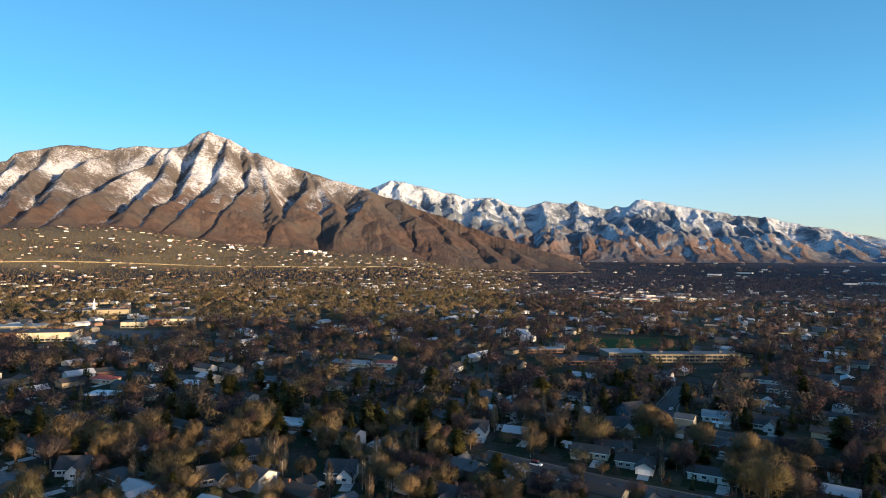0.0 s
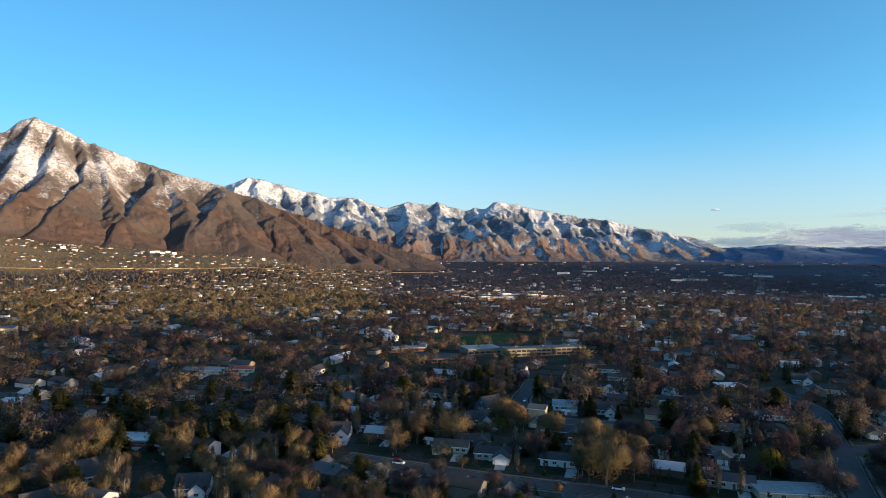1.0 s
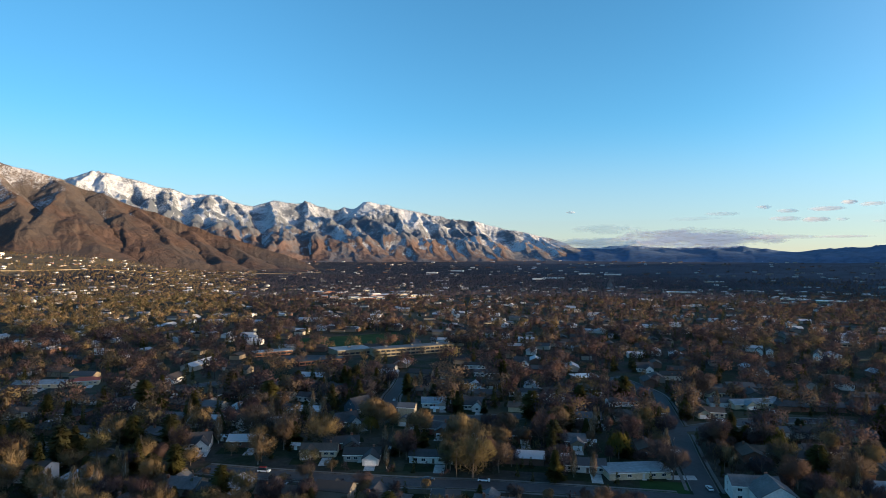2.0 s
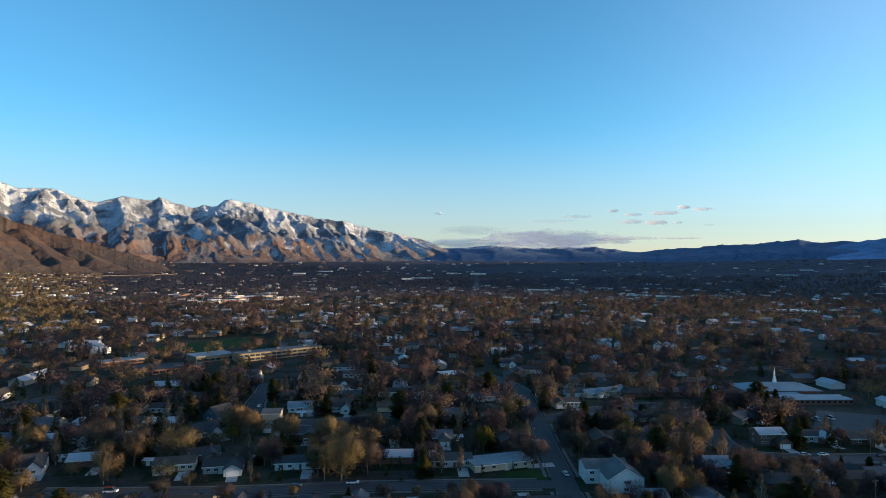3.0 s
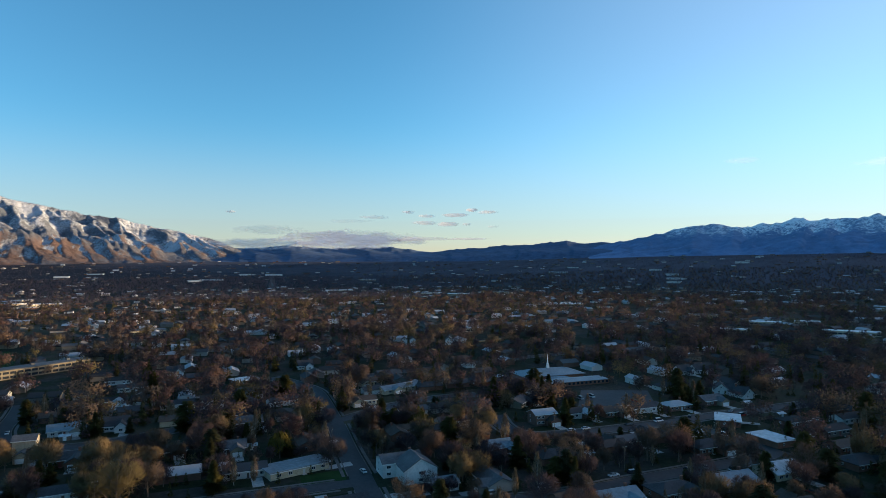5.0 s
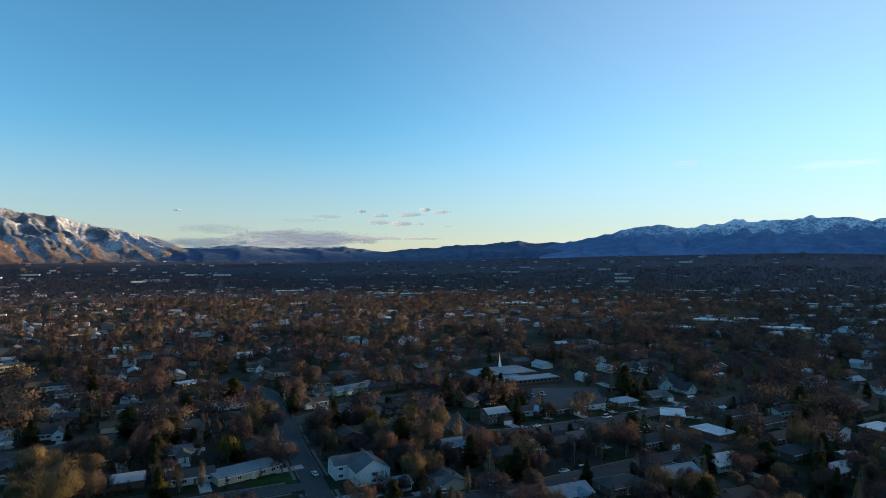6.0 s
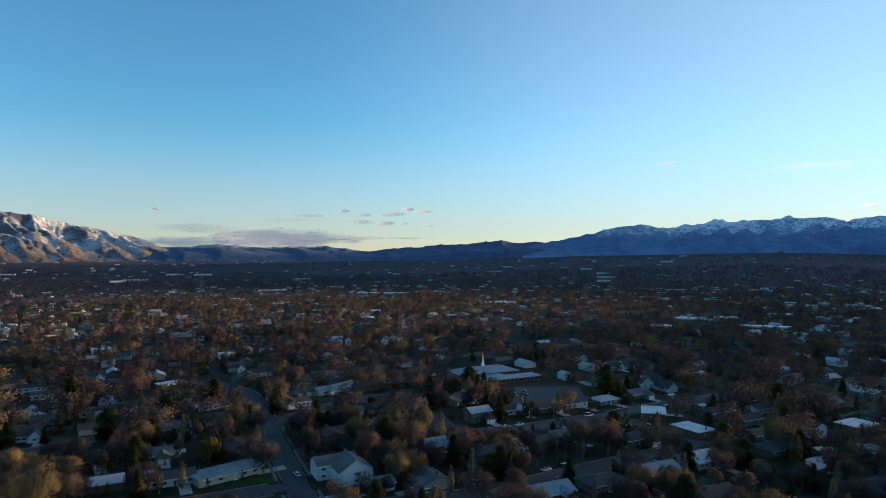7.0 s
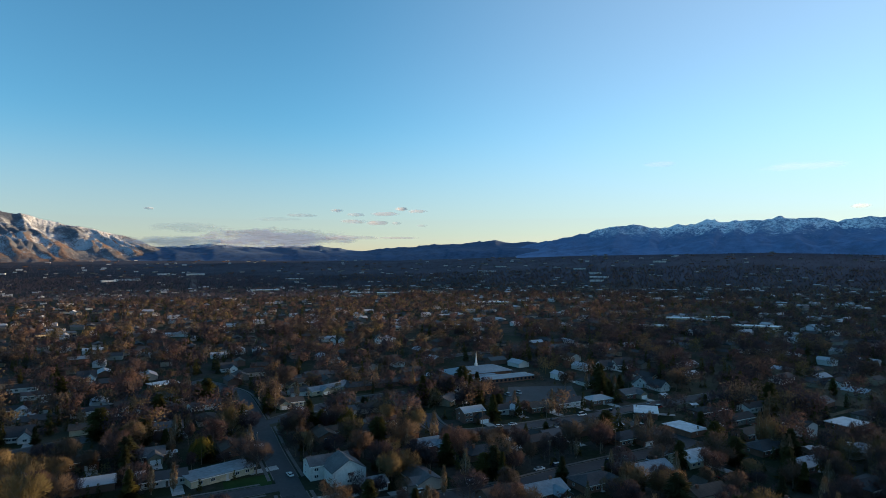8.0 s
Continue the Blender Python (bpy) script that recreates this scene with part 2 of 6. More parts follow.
def mountain_material(name, snow_line, spread, aspect, scrub, rock, forest, stone, stone_from, drift=0.0, grain=0.024, hold=1.0, white=(0.57, 0.6, 0.65), wooded=0.85, sparse=0.51, relief=0.9, bald=0.462):
    """Scrub and rock below, snow above a ragged line that lies higher on the slopes that face the afternoon sun."""
    m, nt, b = nodes_of(name)
    geo = nt.nodes.new("ShaderNodeNewGeometry")
    pos = geo.outputs["Position"]
    sep, nor = nt.nodes.new("ShaderNodeSeparateXYZ"), nt.nodes.new("ShaderNodeSeparateXYZ")
    nt.links.new(pos, sep.inputs[0])
    nt.links.new(geo.outputs["Normal"], nor.inputs[0])
    wide, mid, fine = noise_of(nt, pos, grain * 0.2, 5.0), noise_of(nt, pos, grain, 6.0, 0.65), noise_of(nt, pos, grain * 6, 5.0, 0.7)
    low = mix_of(nt, math_of(nt, "MULTIPLY", math_of(nt, "SUBTRACT", mid, 0.35), 3.3, True), scrub, tuple(c * 0.55 for c in scrub))
    low = mix_of(nt, math_of(nt, "MULTIPLY", math_of(nt, "SUBTRACT", wide, 0.52), 6.0, True), low, rock)
    trees = math_of(nt, "MULTIPLY", math_of(nt, "SUBTRACT", math_of(nt, "ADD", math_of(nt, "MULTIPLY", fine, 0.45), math_of(nt, "MULTIPLY", wide, 0.6)), sparse), 14.0, True)
    high = math_of(nt, "DIVIDE", math_of(nt, "SUBTRACT", sep.outputs[2], stone_from), 110.0)
    high = math_of(nt, "ADD", high, math_of(nt, "MULTIPLY", math_of(nt, "SUBTRACT", mid, 0.5), 2.0), True)
    low = mix_of(nt, high, low, mix_of(nt, fine, tuple(0.6 * c for c in stone), stone))
    lie = math_of(nt, "ADD", math_of(nt, "MULTIPLY", nor.outputs[0], -aspect * 0.8), math_of(nt, "MULTIPLY", nor.outputs[1], aspect * 0.5))
    level = math_of(nt, "DIVIDE", math_of(nt, "SUBTRACT", sep.outputs[2], snow_line), spread)
    level = math_of(nt, "ADD", level, math_of(nt, "MULTIPLY", math_of(nt, "SUBTRACT", mid, 0.5), 2.4))
    level = math_of(nt, "ADD", level, math_of(nt, "MULTIPLY", math_of(nt, "SUBTRACT", fine, 0.5), 3.6))
    level = math_of(nt, "ADD", math_of(nt, "ADD", level, lie), math_of(nt, "MULTIPLY", math_of(nt, "SUBTRACT", wide, 0.5), 3.0))
    lay = nt.nodes.new("ShaderNodeAttribute")
    lay.attribute_name = "tint"
    level = math_of(nt, "ADD", level, math_of(nt, "MULTIPLY", lay.outputs["Fac"], hold))
    crag = noise_of(nt, pos, grain * 3.4, 6.0, 0.8)
    level = math_of(nt, "ADD", level, math_of(nt, "MULTIPLY", math_of(nt, "ADD", sep.outputs[0], 1000.0), -drift * 0.001))
    bare = math_of(nt, "MULTIPLY", math_of(nt, "SUBTRACT", math_of(nt, "ADD", math_of(nt, "MULTIPLY", crag, 0.65), math_of(nt, "MULTIPLY", wide, 0.35)), bald), 12.0, True)
    snow = math_of(nt, "MULTIPLY", math_of(nt, "MULTIPLY", level, 1.6, True), math_of(nt, "SUBTRACT", 1.0, math_of(nt, "MULTIPLY", bare, 0.88)))
    cover = mix_of(nt, snow, low, white)
    nt.links.new(mix_of(nt, math_of(nt, "MULTIPLY", trees, wooded), cover, forest), b.inputs["Base Color"])
    b.inputs["Roughness"].default_value = 0.9
    b.inputs["Specular IOR Level"].default_value = 0.15
    bump_of(nt, b, math_of(nt, "ADD", mid, math_of(nt, "MULTIPLY", fine, 0.35)), relief, 14.0)
    return m


GROUND = ground_material()
ASPHALT = surface("asphalt", [(0.2, (0.026, 0.027, 0.031)), (0.8, (0.045, 0.046, 0.05))], 0.6, 0.8, bump=0.2, depth=0.02)
CONCRETE = surface("concrete", [(0.2, (0.07, 0.069, 0.066)), (0.8, (0.125, 0.122, 0.116))], 0.8, 0.8, bump=0.2)
DRIVE = surface("driveway_concrete", [(0.2, (0.27, 0.27, 0.262)), (0.8, (0.42, 0.415, 0.4))], 0.8, 0.75, bump=0.2)
LAWN = surface("lawn_grass", [(0.2, (0.012, 0.019, 0.009)), (0.8, (0.026, 0.035, 0.016))], 1.2, 0.95, bump=0.7, depth=0.08)
TURF = surface("turf_grass", [(0.2, (0.014, 0.038, 0.011)), (0.8, (0.028, 0.062, 0.018))], 0.12, 0.95, bump=0.4, depth=0.08)
WHITE_WALL = surface("white_siding", [(0.2, (0.527, 0.527, 0.51)), (0.8, (0.663, 0.654, 0.629))], 1.2)
CREAM_WALL = surface("cream_stucco", [(0.2, (0.425, 0.357, 0.246)), (0.8, (0.527, 0.451, 0.323))], 1.5)
TAN_WALL = surface("tan_panels", [(0.2, (0.18, 0.15, 0.1)), (0.8, (0.25, 0.21, 0.14))], 1.5)
BRICK_WALL = surface("brick_wall", [(0.2, (0.152, 0.068, 0.044)), (0.8, (0.24, 0.12, 0.08))], 3.0)
BLUE_WALL = surface("blue_grey_siding", [(0.2, (0.06, 0.085, 0.11)), (0.8, (0.1, 0.13, 0.16))], 1.5)
MIXED_WALL = surface("house_wall", [(0.0, (0.16, 0.088, 0.064)), (0.25, (0.24, 0.2, 0.144)), (0.4, (0.128, 0.072, 0.056)), (0.55, (0.336, 0.312, 0.272)), (0.66, (0.176, 0.16, 0.136)), (0.8, (0.544, 0.536, 0.512))], 1.5, varied=True, hard=True)
DARK_ROOF = surface("dark_shingles", [(0.2, (0.026, 0.027, 0.031)), (0.8, (0.052, 0.053, 0.058))], 1.6, 0.82)
BROWN_ROOF = surface("brown_shingles", [(0.2, (0.05, 0.037, 0.029)), (0.8, (0.095, 0.07, 0.053))], 1.6, 0.8)
GREY_ROOF = surface("grey_shingles", [(0.2, (0.062, 0.064, 0.069)), (0.8, (0.11, 0.113, 0.119))], 1.6, 0.75)
RED_ROOF = surface("red_roofing", [(0.2, (0.3, 0.06, 0.035)), (0.8, (0.42, 0.1, 0.055))], 1.6, 0.7)
MIXED_ROOF = surface("house_shingles", [(0.0, (0.03, 0.029, 0.031)), (0.2, (0.042, 0.032, 0.026)), (0.42, (0.05, 0.049, 0.052)), (0.58, (0.026, 0.024, 0.023)), (0.68, (0.085, 0.086, 0.09)), (0.77, (0.38, 0.39, 0.41))], 1.6, 0.8, varied=True, hard=True)
WHITE_ROOF = surface("white_membrane", [(0.2, (0.42, 0.44, 0.46)), (0.8, (0.62, 0.64, 0.66))], 0.5, 0.45)
PALE_ROOF = surface("pale_gravel_roof", [(0.2, (0.15, 0.168, 0.185)), (0.8, (0.24, 0.26, 0.28))], 0.8, 0.6)
ROOF_BLUE = surface("blue_grey_metal_roof", [(0.2, (0.13, 0.175, 0.21)), (0.8, (0.2, 0.25, 0.28))], 0.8, 0.5)
VERGE = surface("dry_verge", [(0.2, (0.14, 0.115, 0.07)), (0.8, (0.24, 0.2, 0.13))], 0.05, 0.95)
TRIM = surface("white_trim", [(0.2, (0.66, 0.66, 0.64)), (0.8, (0.8, 0.8, 0.78))], 2.0, 0.6)
PANE = plain_glass("window_glass", (0.02, 0.026, 0.034))
DOOR = surface("painted_door", [(0.0, (0.2, 0.05, 0.04)), (0.35, (0.1, 0.07, 0.05)), (0.7, (0.5, 0.5, 0.48))], 2.0, 0.5, varied=True, hard=True)
WOOD = surface("weathered_wood", [(0.2, (0.12, 0.085, 0.06)), (0.8, (0.24, 0.18, 0.13))], 3.0)
BARK = surface("bark", [(0.2, (0.1, 0.075, 0.058)), (0.8, (0.22, 0.17, 0.13))], 3.0, 0.9)
PALE_BARK = surface("pale_bark", [(0.2, (0.3, 0.27, 0.22)), (0.8, (0.5, 0.46, 0.39))], 3.0, 0.9)
TWIGS = thin(surface("budding_twigs", [(0.0, (0.204, 0.139, 0.095)), (0.12, (0.074, 0.063, 0.077)), (0.24, (0.151, 0.102, 0.091)), (0.36, (0.065, 0.058, 0.072)), (0.48, (0.194, 0.143, 0.101)), (0.6, (0.081, 0.075, 0.072)), (0.72, (0.142, 0.090, 0.086)), (0.84, (0.071, 0.061, 0.074)), (0.93, (0.175, 0.145, 0.074)), (1.0, (0.204, 0.139, 0.095))], 0.5, 0.9, bump=0, varied=True), 0.56)
# twigs far off, tinted mauve-blue in place of the air's haze
HAZED_TWIGS = thin(surface("hazed_twigs", [(0.0, (0.13, 0.118, 0.14)), (0.25, (0.1, 0.095, 0.12)), (0.5, (0.138, 0.12, 0.138)), (0.75, (0.104, 0.095, 0.118)), (1.0, (0.13, 0.118, 0.14))], 0.5, 0.9, bump=0, varied=True), 0.65)
# twigs for the sunny eastern side: low sunlight put into a brighter gold
SUN_GOLD_TWIGS = thin(surface("sun_gold_twigs", [(0.0, (0.263, 0.191, 0.100)), (0.2, (0.171, 0.142, 0.081)), (0.4, (0.223, 0.151, 0.089)), (0.6, (0.157, 0.142, 0.070)), (0.8, (0.250, 0.174, 0.094)), (1.0, (0.263, 0.191, 0.100))], 0.5, 0.9, bump=0, varied=True), 0.34)
PALE_TWIGS = thin(surface("pale_twigs", [(0.0, (0.250, 0.175, 0.112)), (0.5, (0.300, 0.225, 0.138)), (1.0, (0.250, 0.200, 0.138))], 0.5, 0.9, bump=0, varied=True))
WILLOW = thin(surface("willow_leaves", [(0.0, (0.1, 0.095, 0.025)), (0.5, (0.14, 0.11, 0.025)), (1.0, (0.08, 0.09, 0.025))], 0.5, 0.9, bump=0, varied=True))
NEEDLES = thin(surface("needles", [(0.0, (0.058, 0.062, 0.024)), (0.5, (0.1, 0.092, 0.03)), (1.0, (0.06, 0.064, 0.034))], 0.5, 0.85, bump=0, varied=True))
TYRE = surface("tyre_rubber", [(0.2, (0.02, 0.02, 0.02)), (0.8, (0.035, 0.035, 0.035))], 4.0)
CAR_PAINT = surface("car_paint", [(0.0, (0.75, 0.76, 0.77)), (0.3, (0.03, 0.03, 0.035)), (0.5, (0.3, 0.31, 0.32)), (0.7, (0.6, 0.6, 0.6)), (0.86, (0.25, 0.03, 0.025))], 1.0, 0.25, bump=0, wear=0.1, varied=True, hard=True)
SNOWY_NEAR = mountain_material("near_mountain_slopes", 252.0, 110.0, 1.5, (0.09, 0.06, 0.05), (0.096, 0.069, 0.058), (0.056, 0.048, 0.045), (0.17, 0.14, 0.122), 360.0, 0.5, sparse=0.492, white=(0.41, 0.44, 0.5), bald=0.454)
# forest and stone are mixed bluish here, haze carried by their colours
SNOWY_FAR = mountain_material("hazed_far_slopes", 352.0, 105.0, 2.0, (0.13, 0.091, 0.083), (0.135, 0.105, 0.1), (0.075, 0.092, 0.122), (0.125, 0.148, 0.18), 205.0, -0.8, white=(0.44, 0.48, 0.54), bald=0.481)
# hills coloured blue throughout, distance haze laid into their base colours
HAZE_BLUE_HILLS = mountain_material("haze_blue_hills", 330.0, 30.0, 0.3, (0.07, 0.125, 0.22), (0.077, 0.132, 0.23), (0.06, 0.11, 0.2), (0.077, 0.132, 0.23), 150.0, wooded=0.2, relief=0.2)
# the blue of scrub, rock, forest and stone here is painted-in air haze
WEST_HAZE_HILLS = mountain_material("hazed_west_slopes", 246.0, 55.0, 0.6, (0.14, 0.245, 0.43), (0.15, 0.255, 0.44), (0.125, 0.225, 0.395), (0.15, 0.255, 0.43), 150.0, white=(0.82, 0.86, 0.92), wooded=0.2, relief=0.4, hold=0.4, grain=0.012)



# ---- ground, to the horizon ----
def ground():
    heads = np.radians(np.arange(0, 361, 1.5))
    rad = np.concatenate([[0], np.geomspace(60, 4990, 70)])
    x, y = np.outer(np.sin(heads), rad), np.outer(np.cos(heads), rad)
    v = np.stack([x, y, ground_z(x, y)], -1).reshape(-1, 3)
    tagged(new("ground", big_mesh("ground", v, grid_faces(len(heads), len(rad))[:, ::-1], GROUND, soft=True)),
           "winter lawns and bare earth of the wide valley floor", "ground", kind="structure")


ground()


# ---- mountains ----
def erode(z, dx, dy, wear, rounds):
    """Streams cut into the slope: each cell drains to its lowest neighbour and wears down with the square root of what drains through it."""
    z = z.copy()
    nu, nv = z.shape
    idx = np.arange(nu * nv).reshape(nu, nv)
    steps = [(i, j, math.hypot(i * dx, j * dy)) for i in (-1, 0, 1) for j in (-1, 0, 1) if i or j]
    for _ in range(rounds):
        best, to, far = np.zeros((nu, nv)), idx.copy(), np.ones((nu, nv))
        pad = np.pad(z, 1, mode="edge")
        for i, j, d in steps:
            drop = (z - pad[1 + i:nu + 1 + i, 1 + j:nv + 1 + j]) / d
            u, v = np.clip(np.arange(nu) + i, 0, nu - 1), np.clip(np.arange(nv) + j, 0, nv - 1)
            better = drop > best
            best, far = np.where(better, drop, best), np.where(better, d, far)
            to = np.where(better, idx[u][:, v], to)
        to[:, 0] = idx[:, 0]
        order, rec = np.argsort(z.ravel()).tolist(), to.ravel().tolist()
        area = [dx * dy] * (nu * nv)
        for c in reversed(order):
            if rec[c] != c:
                area[rec[c]] += area[c]
        pull = (wear * np.sqrt(np.array(area)) / far.ravel()).tolist()
        h = z.ravel().tolist()
        for c in order:
            q = rec[c]
            if q != c:
                h[c] = (h[c] + pull[c] * h[q]) / (1 + pull[c])
        z = np.array(h).reshape(nu, nv)
        soft = np.pad(z, 1, mode="edge")
        mean = (soft[:-2, 1:-1] + soft[2:, 1:-1] + soft[1:-1, :-2] + soft[1:-1, 2:]) / 4
        z = z + (0.15 - 0.1 * np.linspace(0, 1, nv) ** 0.6)[None, :] * (mean - z)
    return z


def box_mean(z, n):
    """The mean of each cell and its neighbours up to n cells away."""
    for axis in (0, 1):
        pad = np.pad(z, [(n + 1, n) if k == axis else (0, 0) for k in (0, 1)], mode="edge")
        c = np.cumsum(pad, axis=axis)
        m = c.shape[axis]
        z = (np.take(c, range(2 * n + 1, m), axis) - np.take(c, range(0, m - 2 * n - 1), axis)) / (2 * n + 1)
    return z


def mountain_range(name, label, crest, base_r, crest_r, material, step, rows, spurs, jag=0.1, front=0.55, depth=0.2, rough=0.07, ragged=60.0, seed=0.0, wear=0.03, rounds=6, steep=1.0, toe=0.28):
    """A range seen from the valley. The crest rises over each heading as given; from it spurs run down, each a ridge whose left and
    right flanks fall off at their own steepness (left, right, then headings and rises over the horizon down the ridge); streams cut the flanks."""
    head, rise = np.array([c[0] for c in crest]), np.array([c[1] for c in crest])
    a = np.arange(head[0], head[-1] + step / 2, step)
    el = np.interp(a, head, rise)
    el = el + jag * np.clip(el, 0.2, 3) * (fbm(a * 1.3 + seed, a * 0 + seed, 5) - 0.5) + jag * 0.5 * (ridged(a * 3.1 + seed, a * 0 + seed) - 0.5)
    s = np.concatenate([np.linspace(0, 1, rows), [1.05, 1.12, 1.22]])
    rb, rc = np.interp(a, *zip(*base_r)), np.interp(a, *zip(*crest_r))
    A, S = np.meshgrid(a, s, indexing="ij")
    r = rb[:, None] + (rc - rb)[:, None] * S
    x, y = r * np.sin(np.radians(A)), r * np.cos(np.radians(A))
    zb = ground_z(x, y) - 4
    el0 = np.degrees(np.arctan2(zb[:, 0] - 90, rb))
    zc = (90 + rc * np.tan(np.radians(el)))[:, None]
    tall = np.maximum(zc - zb, 0)
    t = np.clip(S, 0, 1)
    wx = x + ragged * (fbm(x * 0.009 + seed, y * 0.009, 4) - 0.5) * 2 * (t < 0.999)
    wy = y + ragged * (fbm(x * 0.009, y * 0.009 + seed + 40, 4) - 0.5) * 2 * (t < 0.999)
    chord = 90 + r * np.tan(np.radians(el0[:, None] + (el - el0)[:, None] * t ** 1.15))
    z = chord - tall * depth * (4 * t * (1 - t)) ** 0.7 * (0.2 + 1.05 * t) * (1.25 - 0.5 * fbm(x * 0.003 + seed, y * 0.003, 3))
    lines = [(front, front, [(h, float(np.interp(h, a, el))) for h in np.arange(a[0], a[-1], 0.7)])] + list(spurs)
    for left, right, line in lines:
        node = []
        for h, e in line:
            lo, hi = float(np.interp(h, a, el0)), float(np.interp(h, a, el))
            q = float(np.interp(h, a, rb)) + (float(np.interp(h, a, rc)) - float(np.interp(h, a, rb))) * min(1.0, max(0.0, (e - lo) / max(hi - lo, 0.05)))
            node.append((*place(h, q), 90 + q * math.tan(radians(e)), min(1.0, max(0.0, (e - lo) / max(hi - lo, 0.05)))))
        for (x0, y0, z0, t0), (x1, y1, z1, t1) in zip(node, node[1:]):
            i0, i1 = np.searchsorted(a, [math.degrees(min(math.atan2(x0, y0), math.atan2(x1, y1))) - 14, math.degrees(max(math.atan2(x0, y0), math.atan2(x1, y1))) + 14])
            px, py = wx[i0:i1], wy[i0:i1]
            dx, dy = x1 - x0, y1 - y0
            u = np.clip(((px - x0) * dx + (py - y0) * dy) / max(dx * dx + dy * dy, 1e-6), 0, 1)
            ex, ey = px - x0 - u * dx, py - y0 - u * dy
            d = np.sqrt(ex * ex + ey * ey + 64) - 8
            side = ex * np.cos(np.radians(A[i0:i1])) - ey * np.sin(np.radians(A[i0:i1])) > 0
            z[i0:i1] = np.maximum(z[i0:i1], z0 + (z1 - z0) * u - d * np.where(side, right, left) * steep * (0.7 + 0.8 * (t0 + (t1 - t0) * u)))
    w = np.clip(t * 4, 0, 1) * np.clip((1 - t) * 5 + 0.25, 0, 1)
    z = z + tall * rough * w * (ridged(wx * 0.004 + seed, wy * 0.004 + seed, 6, 0.6) - 0.45) * 2.2
    z = zb + np.maximum(z - zb, 0) * smooth(0, toe, t)
    face = np.ascontiguousarray(z[:, :rows])
    z[:, :rows] = erode(face, float(rc.mean()) * radians(step), float((rc - rb).mean()) / rows, wear, rounds)
    # the skyline stands over each heading as given
    over = np.argmax((z - 90) / r, axis=1)
    i = np.arange(len(a))
    top, foot, far = z[i, over], zb[i, over], r[i, over]
    k = np.clip((90 + far * np.tan(np.radians(el)) - foot) / np.maximum(top - foot, 1), 0.6, 1.6)
    k = np.convolve(np.pad(k, 4, mode="edge"), np.ones(9) / 9, mode="valid")
    z = np.maximum(zb + (z - zb) * k[:, None] - tall * 2.2 * np.clip(S - 1, 0, 1), zb - 30 * (S > 1))
    hollow = np.clip((box_mean(z, 5) - z) / 14.0 + (box_mean(z, 16) - z) / 60.0, -0.5, 1.2)
    v = np.stack([x, y, z], -1).reshape(-1, 3)
    ob = new(name, big_mesh(name, v, grid_faces(len(a), len(s))[:, ::-1], material, hollow.ravel(), soft=True))
    return tagged(ob, label, "mountain", kind="structure")


def side_spurs(crest, gap, drift, left, right, low, seed):
    """Spurs at uneven gaps along a crest, each running down to one side."""
    rng = np.random.default_rng(seed)
    heads, rises = [c[0] for c in crest], [c[1] for c in crest]
    out, h = [], heads[0] + 0.5
    while h < heads[-1] - 0.5:
        e = float(np.interp(h, heads, rises))
        if e > low + 0.2:
            d = drift * rng.uniform(0.4, 1.5)
            line = [(h + d * f + rng.normal() * 0.12, low + (e - low) * (1 - f) ** 1.15 * rng.uniform(0.94, 1.0)) for f in (0.0, 0.35, 0.65, 1.0)]
            out.append((left * rng.uniform(0.7, 1.3), right * rng.uniform(0.7, 1.3), line))
        h += gap * rng.uniform(0.55, 1.5)
    return out


# spurs of the near mountain: steepness of the left and of the right flank, then headings and rises down the ridge
NEAR_NORTH = [
    (0.9, 0.6, [(-24.5, 8.9), (-25.3, 7.6), (-27.3, 6.3), (-29.1, 5.2), (-31.8, 3.2), (-33.7, 1.9)]),
    (0.9, 0.6, [(-23.9, 8.9), (-24.4, 6.6), (-26.0, 4.9), (-27.7, 3.1), (-30.3, 2.0)]),
    (1.1, 0.6, [(-20.9, 10.4), (-21.8, 8.5), (-22.3, 7.1), (-22.9, 5.2), (-26.2, 2.8), (-28.3, 2.0)]),
    (1.1, 0.6, [(-19.6, 10.0), (-19.8, 7.9), (-20.2, 6.1), (-21.7, 4.5), (-24.0, 2.7), (-25.3, 1.9)]),
    (1.3, 0.5, [(-18.0, 9.5), (-17.3, 7.5), (-17.5, 6.4), (-19.4, 4.1), (-21.0, 2.3), (-22.7, 0.9)]),
    (0.6, 0.7, [(-16.9, 9.1), (-16.1, 7.1), (-15.7, 5.3), (-15.1, 3.5), (-13.2, 1.5), (-12.0, 0.5)])]
NEAR_NORTH += [
    (0.9, 0.6, [(-28.7, 8.1), (-30.3, 7.2), (-31.9, 6.0), (-32.4, 4.4), (-35.1, 2.1)]),
    (0.8, 0.6, [(-32.3, 8.3), (-33.7, 6.4), (-34.8, 4.9), (-35.8, 3.1)]),
    (0.8, 0.6, [(-34.5, 7.4), (-36.2, 5.3), (-37.8, 2.7)]),
    (0.8, 0.6, [(-40.0, 6.0), (-41.5, 4.0), (-43.0, 2.0)]), (0.8, 0.6, [(-47.0, 6.0), (-48.5, 4.0), (-50.0, 2.0)]), (0.8, 0.6, [(-54.0, 6.4), (-55.0, 4.0), (-57.0, 2.0)])]
